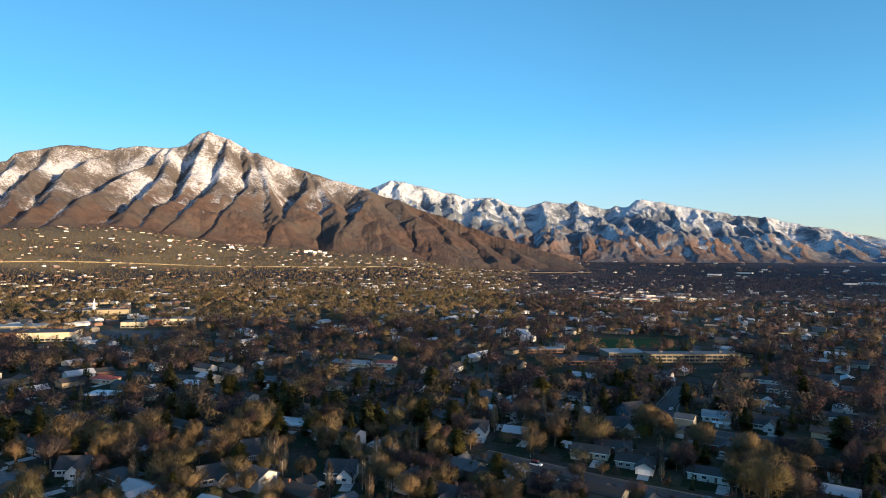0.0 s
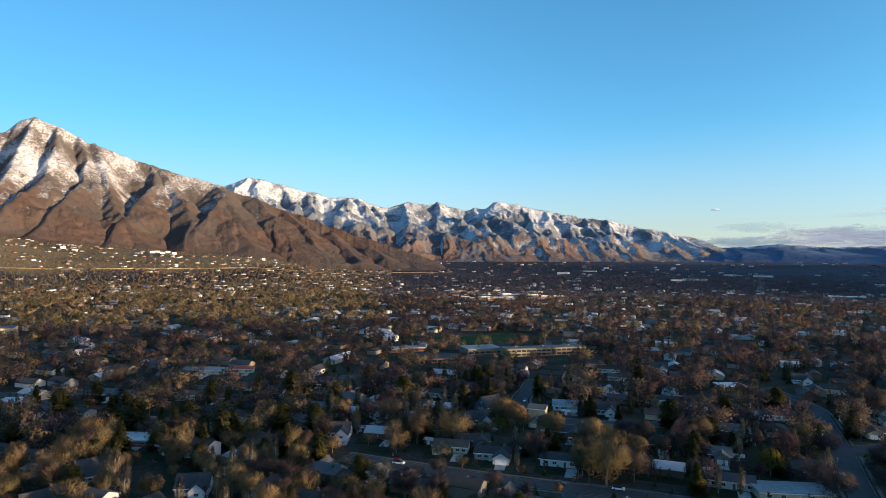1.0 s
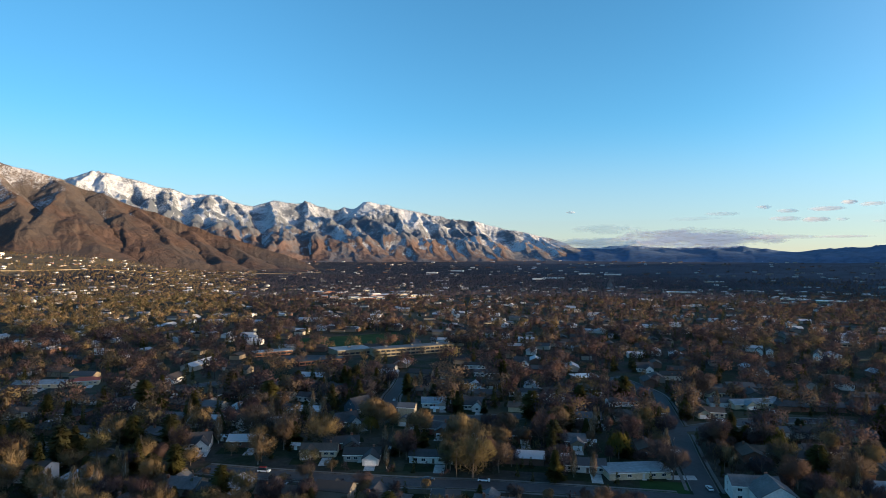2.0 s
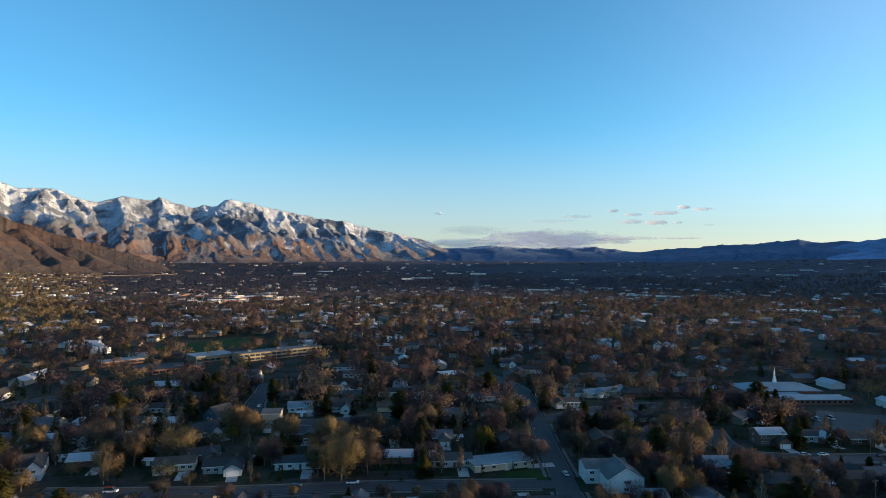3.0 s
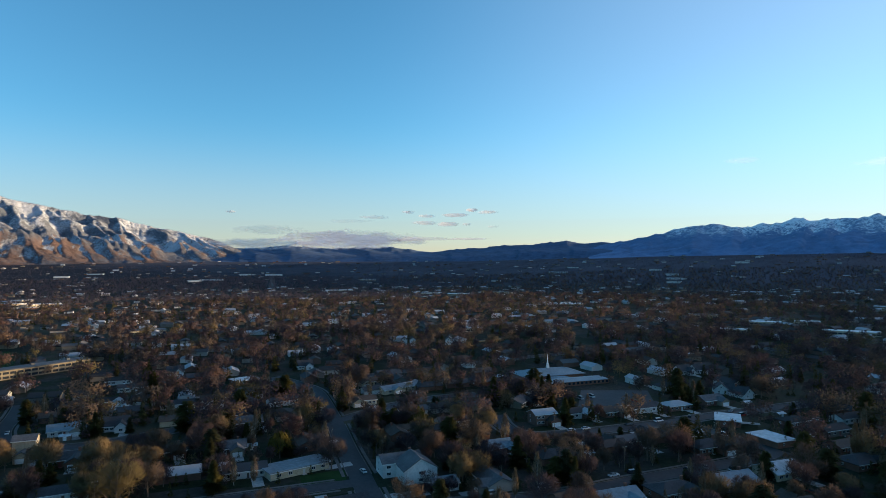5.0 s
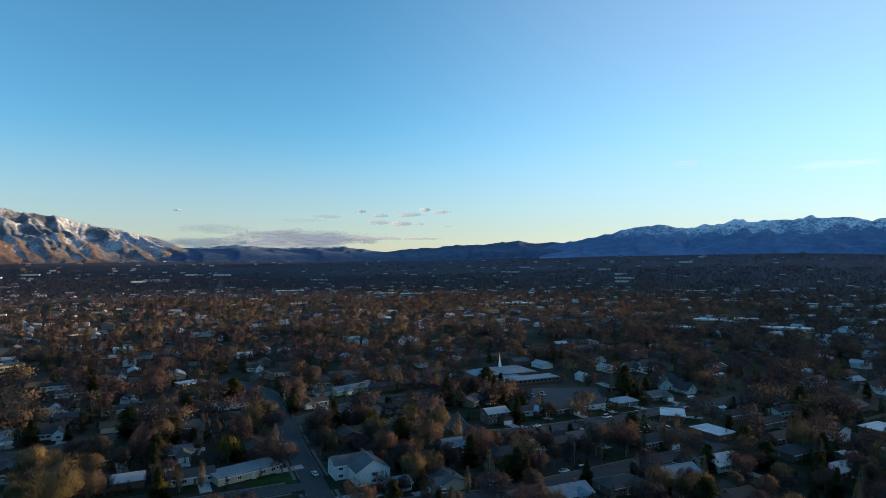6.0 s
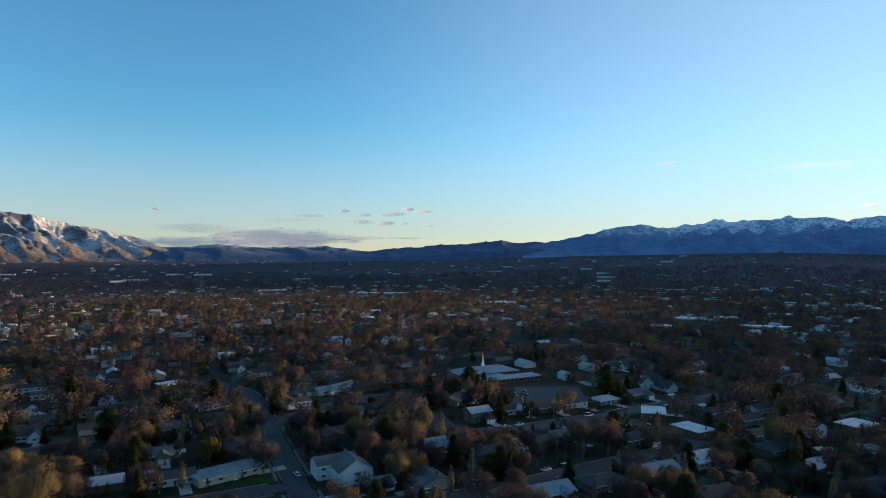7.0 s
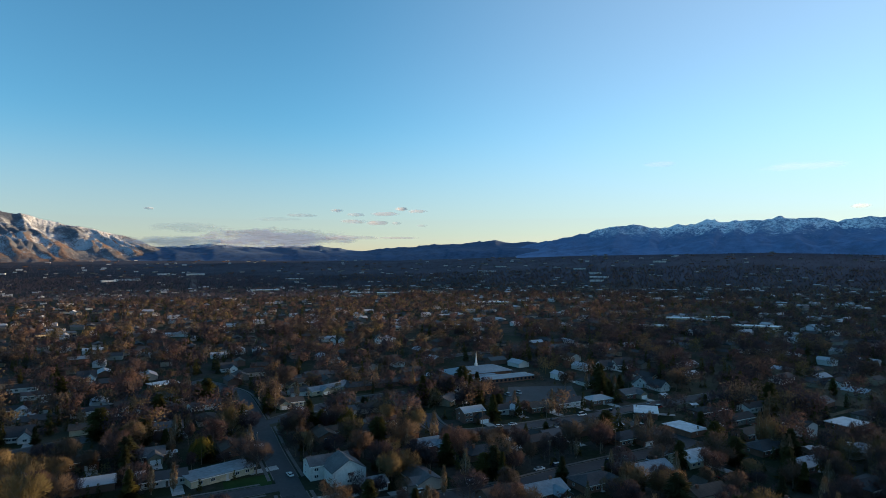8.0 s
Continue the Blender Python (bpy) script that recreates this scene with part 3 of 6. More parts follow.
NEAR_SOUTH = [
    (1.4, 0.5, [(-12.7, 7.7), (-12.4, 6.2), (-13.6, 4.8), (-14.7, 3.2), (-16.1, 1.0)]),
    (0.6, 0.5, [(-12.4, 7.6), (-11.2, 6.1), (-10.2, 4.6), (-9.5, 2.6), (-10.2, 0.5)]),
    (1.3, 0.4, [(-7.6, 6.3), (-6.8, 5.3), (-7.5, 4.4), (-8.9, 2.6), (-10.2, 0.7)]),
    (0.3, 0.35, [(-7.0, 5.9), (-5.9, 3.5), (-4.9, 1.1)]),
    (0.32, 0.3, [(-4.2, 5.2), (-2.6, 3.5), (-1.3, 1.7), (-0.5, 0.3)]),
    (0.32, 0.3, [(-1.3, 3.9), (0.3, 2.3), (1.6, 0.2)]), (0.32, 0.3, [(2.4, 2.3), (4.0, 0.8), (5.0, -0.3)]), (0.32, 0.3, [(6.1, 0.9), (7.6, 0.0)])]
FAR_NORTH = [
    (0.8, 0.7, [(-4.5, 7.0), (-3.3, 5.6), (-1.3, 3.6), (0.8, 1.7)]), (0.8, 0.7, [(-5.0, 6.9), (-6.1, 5.2)]), (0.8, 0.7, [(0.3, 5.8), (0.9, 4.4), (-0.1, 3.2)]),
    (0.8, 0.7, [(4.1, 5.4), (3.0, 4.1), (2.5, 2.7)]), (0.8, 0.7, [(4.8, 5.3), (6.2, 3.8), (7.7, 1.7)]), (0.8, 0.7, [(1.8, 5.5), (3.4, 4.1), (5.0, 2.6), (6.3, 1.3)]),
    (0.9, 0.5, [(9.2, 5.0), (9.4, 3.3), (12.6, 2.2), (16.7, 1.0), (20.4, 0.1)]), (0.9, 0.6, [(9.3, 3.2), (9.1, 1.7), (8.4, 0.3)]), (0.9, 0.6, [(10.2, 3.0), (10.1, 1.5), (9.7, 0.3)]),
    (0.8, 0.6, [(12.1, 5.1), (13.3, 3.9), (15.2, 2.9), (17.2, 1.4), (18.8, 0.3)])]
FAR_SOUTH = [
    (0.9, 0.5, [(17.9, 5.2), (16.5, 4.1), (16.7, 2.6), (18.8, 1.1), (20.1, 0.3)]), (0.8, 0.5, [(16.7, 4.1), (19.2, 3.0), (22.5, 1.2), (23.8, 0.3)]),
    (0.8, 0.5, [(20.1, 4.7), (21.3, 3.6), (23.3, 2.1), (24.8, 0.3)]), (0.9, 0.5, [(23.0, 4.0), (25.2, 2.4), (28.2, 0.5)]), (0.9, 0.5, [(25.7, 3.7), (27.7, 2.0), (29.7, 0.4)]),
    (0.9, 0.5, [(27.6, 3.4), (29.2, 1.7), (31.2, 0.3)]), (0.8, 0.5, [(30.1, 2.9), (32.7, 1.3), (34.5, 0.2)]), (0.8, 0.5, [(32.7, 2.3), (34.7, 1.0), (36.0, 0.2)]),
    (0.8, 0.5, [(35.3, 1.5), (37.3, 0.4)])]
NEAR_CREST = [(-62, 7.0), (-50, 6.2), (-42, 6.0), (-35.9, 6.74), (-34.3, 7.7), (-32.1, 8.45), (-30.3, 8.5), (-28.7, 8.3), (-26.7, 8.85), (-24.8, 8.8), (-23.2, 8.95),
              (-21.9, 10.2), (-20.9, 10.5), (-19.1, 10.0), (-17.7, 9.2), (-15.7, 8.45), (-14, 7.8), (-11.2, 7.2), (-7.3, 6.1), (-4.5, 5.15), (0, 3.6), (3.9, 2.2),
              (7.8, 1.0), (10.8, 0.1), (12.5, -0.6), (15, -2.2)]
FAR_CREST = [(-14, 5.0), (-9, 5.5), (-6.8, 6.1), (-5, 6.9), (-4, 6.9), (-2.1, 6.4), (0.8, 5.8), (2.4, 5.4), (4.5, 5.4), (5.5, 5.1), (7.4, 4.5), (9.6, 5.25), (10.4, 5.0), (11.7, 4.8),
             (12.1, 5.1), (13.2, 4.7), (15, 4.25), (15.6, 4.65), (16.4, 4.45), (17.4, 5.05), (18, 5.25), (19, 4.9), (19.7, 4.9), (22.7, 4.25), (25.4, 3.7), (27.9, 3.4),
             (29.9, 2.9), (32, 2.5), (34.9, 1.8), (36.7, 1.1), (38.6, 0.15), (40, -0.3)]
HILL_CREST = [(35, 0.7), (37.3, 0.95), (39.4, 1.05), (42, 1.2), (43.6, 1.05), (46.3, 1.0), (48.9, 1.1), (51, 1.12), (53.3, 0.77), (54.5, 0.62), (57, 0.86), (59.5, 1.05), (61.4, 1.27),
              (63.7, 1.37), (66.4, 1.55), (68.6, 1.36), (71.5, 1.5), (74, 1.6), (79, 1.4), (84, 1.1)]
# past heading 98 the crest is unseen, its heights set to shade the suburb
WEST_CREST = [(69, 0.9), (70.5, 1.3), (73, 1.7), (75.5, 2.2), (77.9, 2.8), (79.4, 2.9), (80.3, 2.62), (82.8, 2.72), (84.8, 3.1), (85.6, 3.2), (86.5, 2.95), (87.9, 3.03), (89.8, 3.2), (91.1, 3.3),
              (92.4, 3.1), (94.1, 3.0), (94.9, 2.9), (96, 3.17), (98, 2.95), (100, 3.1), (103, 2.65), (106, 2.2), (110, 1.75), (114, 1.7), (118, 2.36), (121, 2.52), (124, 2.55),
              (127, 2.4), (131, 1.8), (136, 1.0), (141, 0.0), (145, -0.8)]
mountain_range("backdrop_mountain_near", "steep brown mountain with snow on its upper ridges", NEAR_CREST,
               [(-62, 2750), (-20, 2750), (-5, 2700), (15, 2600)], [(-62, 4100), (-30, 4000), (-21, 3850), (-5, 3500), (15, 3000)], SNOWY_NEAR,
               0.1, 150, NEAR_NORTH + NEAR_SOUTH, 0.16, 1.2, 0.2, 0.045, 22.0, 3.3, 0.011, 6, 1.15)
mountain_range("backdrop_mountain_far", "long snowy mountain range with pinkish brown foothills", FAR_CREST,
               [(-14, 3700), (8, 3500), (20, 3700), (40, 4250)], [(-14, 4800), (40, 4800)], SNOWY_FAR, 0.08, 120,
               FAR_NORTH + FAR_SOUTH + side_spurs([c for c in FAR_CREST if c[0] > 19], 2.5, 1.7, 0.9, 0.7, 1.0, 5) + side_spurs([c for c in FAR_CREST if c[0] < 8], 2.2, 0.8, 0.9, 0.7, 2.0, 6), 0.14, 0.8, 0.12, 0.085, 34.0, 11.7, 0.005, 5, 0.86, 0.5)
mountain_range("backdrop_hills_south", "low hills painted a dark hazy blue closing the valley", HILL_CREST,
               [(35, 4150), (84, 4000)], [(35, 4940), (84, 4800)], HAZE_BLUE_HILLS, 0.16, 40, side_spurs(HILL_CREST, 1.7, 0.5, 0.12, 0.07, 0.3, 8), 0.3, 0.4, 0.05, 0.015, 30.0, 23.1, 0.012, 3)
mountain_range("backdrop_mountain_west", "snow-topped mountain range painted hazy blue in evening shade", WEST_CREST,
               [(69, 3750), (76, 3800), (98, 3700), (112, 2500), (126, 2050), (145, 2050)], [(69, 4500), (76, 4500), (98, 4350), (112, 3150), (126, 2650), (145, 2650)], WEST_HAZE_HILLS, 0.13, 80,
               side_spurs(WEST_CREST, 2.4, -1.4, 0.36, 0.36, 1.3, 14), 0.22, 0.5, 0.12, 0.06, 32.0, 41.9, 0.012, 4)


SUNNY_PANE = plain_glass("sunlit_glass", (0.03, 0.035, 0.04), 0.3)

# ---- streets ----
GRID = -34.0
E1 = (math.cos(radians(GRID)), math.sin(radians(GRID)))
E2 = (-E1[1], E1[0])
STREETS = [
    ("main", 9.5, [(122, 84), (179, 157), (192, 173), (216, 204), (242, 235), (262, 261), (283, 288), (299, 310), (306, 332), (314, 372)]),
    ("side", 8.5, [(247, 244), (262, 240), (287, 241), (306, 237), (332, 227), (350, 212)]),
    ("court", 8.5, [(310, 176), (290, 160), (281, 143), (300, 123), (344, 92), (374, 74), (440, 30)]),
    ("cross", 7.0, [(353, 88), (340, 64), (325, 34), (303, 12)]),
    ("lower", 8.5, [(186, 128), (205, 108), (222, 93), (249, 78), (276, 61), (307, 41), (326, 32)]),
    ("close", 8.5, [(18, 281), (42, 263), (85, 234), (116, 217), (137, 203), (186, 169)]),
    ("bend", 8.0, [(168, 432), (152, 400), (134, 371), (128, 345), (134, 322), (152, 309), (190, 300)]),
    ("left_court", 8.0, [(-110, 380), (-60, 352), (-31, 331), (-16, 314), (2, 308)]),
    ("back_row", 8.0, [(-300, 480), (-220, 452), (-120, 440), (-20, 455), (60, 470)]),
    ("far_row", 8.0, [(330, 330), (420, 290), (520, 250), (640, 180)]),
]


def resample(line, gap=4.0):
    pts = np.array(line, float)
    for _ in range(2):
        q = [pts[0]]
        for a, b in zip(pts, pts[1:]):
            q += [a * 0.75 + b * 0.25, a * 0.25 + b * 0.75]
        pts = np.array(q + [pts[-1]])
    d = np.concatenate([[0], np.cumsum(np.hypot(*np.diff(pts, axis=0).T))])
    s = np.linspace(0, d[-1], max(2, int(d[-1] / gap)))
    return np.stack([np.interp(s, d, pts[:, 0]), np.interp(s, d, pts[:, 1])], 1)


def ribbon(line, off0, off1, z0, z1):
    """A strip along a line between two offsets to its left, from height z0 to z1."""
    t = np.gradient(line, axis=0)
    t /= np.hypot(t[:, 0], t[:, 1])[:, None]
    n = np.stack([-t[:, 1], t[:, 0]], 1)
    a, b = line + n * off0, line + n * off1
    B, k = Build(), len(line)
    gz = ground_z(line[:, 0], line[:, 1])
    B.v = [(*p, h + z0) for p, h in zip(a, gz)] + [(*p, h + z1) for p, h in zip(a, gz)] + [(*p, h + z1) for p, h in zip(b, gz)] + [(*p, h + z0) for p, h in zip(b, gz)]
    for i in range(k - 1):
        for c in range(3):
            B.f.append((c * k + i, c * k + i + 1, (c + 1) * k + i + 1, (c + 1) * k + i))
    return B


ROADS = []
for name, width, line in STREETS:
    pts = resample(line)
    ROADS.append((pts, width))
    i = len(ROADS)
    h = 0.04 + 0.004 * i
    tagged(new("road_%d" % i, ribbon(pts, -width / 2, width / 2, -0.2, h).mesh("road", ASPHALT)), "worn dark asphalt residential street", "road", kind="structure")
ROAD_PTS = np.concatenate([p for p, w in ROADS])


def road_gap(x, y):
    return float(np.min(np.hypot(ROAD_PTS[:, 0] - x, ROAD_PTS[:, 1] - y)))


for i, (pts, width) in enumerate(ROADS):
    for side in (-1, 1):
        keep = np.array([min([np.min(np.hypot(q[:, 0] - p[0], q[:, 1] - p[1])) - w / 2 for j, (q, w) in enumerate(ROADS) if j != i] or [99]) > 2.6 for p in pts])
        run = []
        for k in range(len(pts) + 1):
            if k < len(pts) and keep[k]:
                run.append(pts[k])
                continue
            if len(run) > 3:
                a, b = sorted((side * (width / 2 + 0.02), side * (width / 2 + 0.4)))
                tagged(new("kerb", ribbon(np.array(run), a, b, -0.2, 0.17).mesh("kerb", CONCRETE)), "pale concrete kerb beside the street", "kerb", kind="structure")
                a, b = sorted((side * (width / 2 + 1.3), side * (width / 2 + 2.7)))
                tagged(new("pavement", ribbon(np.array(run), a, b, -0.2, 0.13).mesh("pavement", CONCRETE)), "pale concrete pavement along the street", "pavement", kind="structure")
            run = []
tagged(new("road_avenue", ribbon(np.array([place(40.1 + 0.05 * math.sin(k), 1150 + 80 * k) for k in range(22)]), -9, 9, -0.3, 0.4).mesh("road", ASPHALT)),
       "straight grey avenue running away across the valley", "road", kind="structure")


def sheet(name, label, pts, z, material, category):
    B = Build()
    B.hull([(x, y, z - 0.3) for x, y in pts], [(x, y, z) for x, y in pts])
    return tagged(new(name, B.mesh(name, material)), label, category, kind="structure")


TAKEN = []          # discs that nothing else may stand on: x, y, radius


def taken(x, y, r):
    return any((x - a) ** 2 + (y - b) ** 2 < (r + c) ** 2 for a, b, c in TAKEN)


sheet("parking_lot", "dark asphalt car park beside the church", [(400, 160), (424, 122), (378, 103), (350, 142)], 0.05, ASPHALT, "car park")
sheet("sports_field", "green grass sports field behind the school", [(106, 628), (143, 683), (260, 695), (242, 633), (223, 590), (163, 597)], 0.06, TURF, "field")
sheet("parking_lot", "dark asphalt yard in front of the school", [(86, 545), (92, 576), (140, 562), (140, 512)], 0.05, ASPHALT, "car park")
sheet("parking_lot", "wide dark car park before the low commercial buildings", [(-392, 615), (-300, 640), (-290, 715), (-392, 715)], 0.05, ASPHALT, "car park")
TAKEN += [(160, 680, 24), (200, 676, 30), (240, 668, 30), (386, 131, 36), (122, 634, 20), (150, 640, 40), (200, 640, 45), (235, 635, 34), (112, 548, 22), (-340, 672, 46)]


YARD_CARS = [(293, 62, GRID + 90), (285, 46, GRID), (217, 94, GRID), (398, 22, GRID + 90), (386, 58, GRID), (393, 65, GRID + 30), (274, 17, GRID + 90), (222, 104, GRID)]
TAKEN += [(x, y, 2.5) for x, y, t in YARD_CARS]


# ---- buildings ----
def gable(B, L, W, z, rise, over=0.5, t=0.22, cx=0.0, cy=0.0, axis="x"):
    """A gabled roof shell of thickness t; the ridge runs along the axis."""
    def put(x, y, q):
        return (cx + x, cy + y, q) if axis == "x" else (cx - y, cy + x, q)
    w, l = W / 2 + over, L / 2 + over
    drop = rise * over / (W / 2)
    for s in (-1, 1):
        lo, hi = [(-l, s * w, z - drop), (l, s * w, z - drop), (l, 0, z + rise), (-l, 0, z + rise)], []
        lo = [put(*p) for p in lo]
        B.hull(lo[::s], [(p[0], p[1], p[2] + t) for p in lo[::s]])


def hip(B, L, W, z, rise, over=0.5, cx=0.0, cy=0.0):
    w, l, k = W / 2 + over, L / 2 + over, max(L / 2 - W / 2, 0.4)
    b = [(cx - l, cy - w), (cx + l, cy - w), (cx + l, cy + w), (cx - l, cy + w)]
    lo, hi = [(*p, z - 0.22) for p in b], [(*p, z + 0.02) for p in b]
    B.hull(lo, hi)
    r0, r1 = (cx - k, cy, z + rise), (cx + k, cy, z + rise)
    B.face(hi[0], hi[1], r1, r0), B.face(hi[2], hi[3], r0, r1), B.face(hi[1], hi[2], r1), B.face(hi[3], hi[0], r0)


def gable_wall(B, L, W, z0, z1, rise, cx=0.0, cy=0.0, axis="x"):
    """A block whose two end walls run up to the ridge."""
    def put(x, y, q):
        return (cx + x, cy + y, q) if axis == "x" else (cx - y, cy + x, q)
    l, w = L / 2, W / 2
    ring = [[put(x, -w, z0), put(x, w, z0), put(x, w, z1), put(x, 0, z1 + rise), put(x, -w, z1)] for x in (-l, l)]
    B.hull(ring[0], ring[1])


def window_meshes(w, h, tag):
    F, P = Build(), Build()
    t = 0.09
    F.box(-w / 2, w / 2, -0.07, 0, -h / 2, -h / 2 + t), F.box(-w / 2, w / 2, -0.07, 0, h / 2 - t, h / 2)
    F.box(-w / 2, -w / 2 + t, -0.07, 0, -h / 2 + t, h / 2 - t), F.box(w / 2 - t, w / 2, -0.07, 0, -h / 2 + t, h / 2 - t)
    F.box(-0.04, 0.04, -0.06, 0, -h / 2 + t, h / 2 - t)
    P.box(-w / 2 + t, w / 2 - t, -0.035, 0.02, -h / 2 + t, h / 2 - t)
    return F.mesh("window_frame", TRIM), P.mesh("pane", PANE)


WINDOWS = {k: window_meshes(*k, "") for k in ((1.8, 1.25), (1.1, 1.2), (2.6, 1.4), (0.8, 0.9))}


def window(house, size, x, y, z, turn):
    fr = part("window", WINDOWS[size][0], None, house)
    fr.matrix_basis = pose(x, y, z, 0, 0, turn)
    part("pane", WINDOWS[size][1], None, fr)


def make_house(L, W, floors, roof, wing, wall_mat, roof_mat, label, chimney=True, garage=True, dormers=0, storeys=1, name="house"):
    """A detached house, long side along x and its front towards -y: block, roof, windows, doors, chimney, garage wing."""
    house = tagged(new(name), label, name, "houses of the suburb" if name == "house" else "")
    H = 2.75 * floors + 0.35
    rise = {"gable": W * 0.21, "steep": W * 0.42, "hip": W * 0.2, "flat": 0.0}[roof]
    B, R = Build(), Build()
    if roof in ("gable", "steep"):
        gable_wall(B, L, W, 0, H, rise)
        gable(R, L, W, H, rise, 0.55)
    elif roof == "hip":
        B.box(-L / 2, L / 2, -W / 2, W / 2, 0, H - 0.2)
        hip(R, L, W, H, rise, 0.6)
    else:
        B.box(-L / 2, L / 2, -W / 2, W / 2, 0, H)
        R.box(-L / 2 - 0.7, L / 2 + 0.7, -W / 2 - 0.7, W / 2 + 0.7, H, H + 0.3)
    part("wall", B, wall_mat, house)
    part("roof", R, roof_mat, house)
    A = Build()
    edge, low = W / 2 + (0.7 if roof == "flat" else 0.6), H - (0.55 * rise / (W / 2) if roof in ("gable", "steep") else 0.2)
    A.box(-L / 2 - 0.55, L / 2 + 0.55, -edge - 0.04, -edge + 0.04, low - 0.12, low + 0.2)
    part("fascia", A, TRIM, house, "white fascia board")
    if wing:
        wl, ww, at = wing
        G, GR = Build(), Build()
        wh, wr = 2.95 + 2.75 * (storeys - 1), ww * (0.3 if roof != "steep" else 0.45)
        gable_wall(G, wl, ww, 0, wh, wr, at, -W / 2 - wl / 2 + 0.02, "y")
        gable(GR, wl + 2.4, ww, wh, wr, 0.45, 0.22, at, -W / 2 - wl / 2 + 1.2, "y")
        part("wing", G, wall_mat, house)
        part("wing_roof", GR, roof_mat, house)
        if garage:
            D = Build()
            D.box(at - ww * 0.36, at + ww * 0.36, -W / 2 - wl - 0.05, -W / 2 - wl + 0.03, 0, 2.2)
            for q in range(4):
                D.box(at - ww * 0.36, at + ww * 0.36, -W / 2 - wl - 0.08, -W / 2 - wl - 0.05, 0.03 + 0.55 * q, 0.52 + 0.55 * q)
            part("garage_door", D, TRIM, house, "white panelled garage door")
        else:
            for f in range(storeys):
                window(house, (1.8, 1.25), at, -W / 2 - wl, 1.6 + 2.75 * f, 0)
    D = Build()
    dx = L * 0.06 if not wing or wing[2] < 0 else -L * 0.06
    D.box(dx - 0.5, dx + 0.5, -W / 2 - 0.06, -W / 2 + 0.02, 0.15, 2.2)
    D.box(dx - 0.9, dx + 0.9, -W / 2 - 1.1, -W / 2 - 0.07, 0.0, 0.14)
    part("front_door", D, DOOR, house)
    xs = [q for q in (-L * 0.36, -L * 0.17, L * 0.22, L * 0.39) if not wing or abs(q - wing[2]) > wing[1] / 2 + 0.9]
    for f in range(floors):
        for q in xs:
            window(house, (1.8, 1.25), q, -W / 2, 1.65 + 2.75 * f, 0)
        window(house, (1.1, 1.2), L / 2, -W * 0.15, 1.65 + 2.75 * f, 90)
        window(house, (1.1, 1.2), -L / 2, W * 0.15, 1.65 + 2.75 * f, -90)
    if roof == "steep":
        window(house, (1.1, 1.2), L / 2, 0, H + rise * 0.4, 90)
        window(house, (1.1, 1.2), -L / 2, 0, H + rise * 0.4, -90)
    for d in range(dormers):
        q = (d - (dormers - 1) / 2) * L * 0.34
        DB, DR = Build(), Build()
        gable_wall(DB, W * 0.34, 2.0, H + rise * 0.1, H + rise * 0.52, 0.8, q, -W * 0.27, "y")
        gable(DR, W * 0.36, 2.0, H + rise * 0.52, 0.8, 0.25, 0.14, q, -W * 0.27, "y")
        part("dormer", DB, wall_mat, house)
        part("dormer_roof", DR, roof_mat, house)
        window(house, (0.8, 0.9), q, -W * 0.44, H + rise * 0.32, 0)
    if chimney:
        C = Build()
        q = L * 0.3
        C.box(q - 0.45, q + 0.45, W * 0.1 - 0.4, W * 0.1 + 0.4, H - 0.6, H + rise + 0.9)
        C.box(q - 0.55, q + 0.55, W * 0.1 - 0.5, W * 0.1 + 0.5, H + rise + 0.9, H + rise + 1.05)
        part("chimney", C, BRICK_WALL, house)
    return house


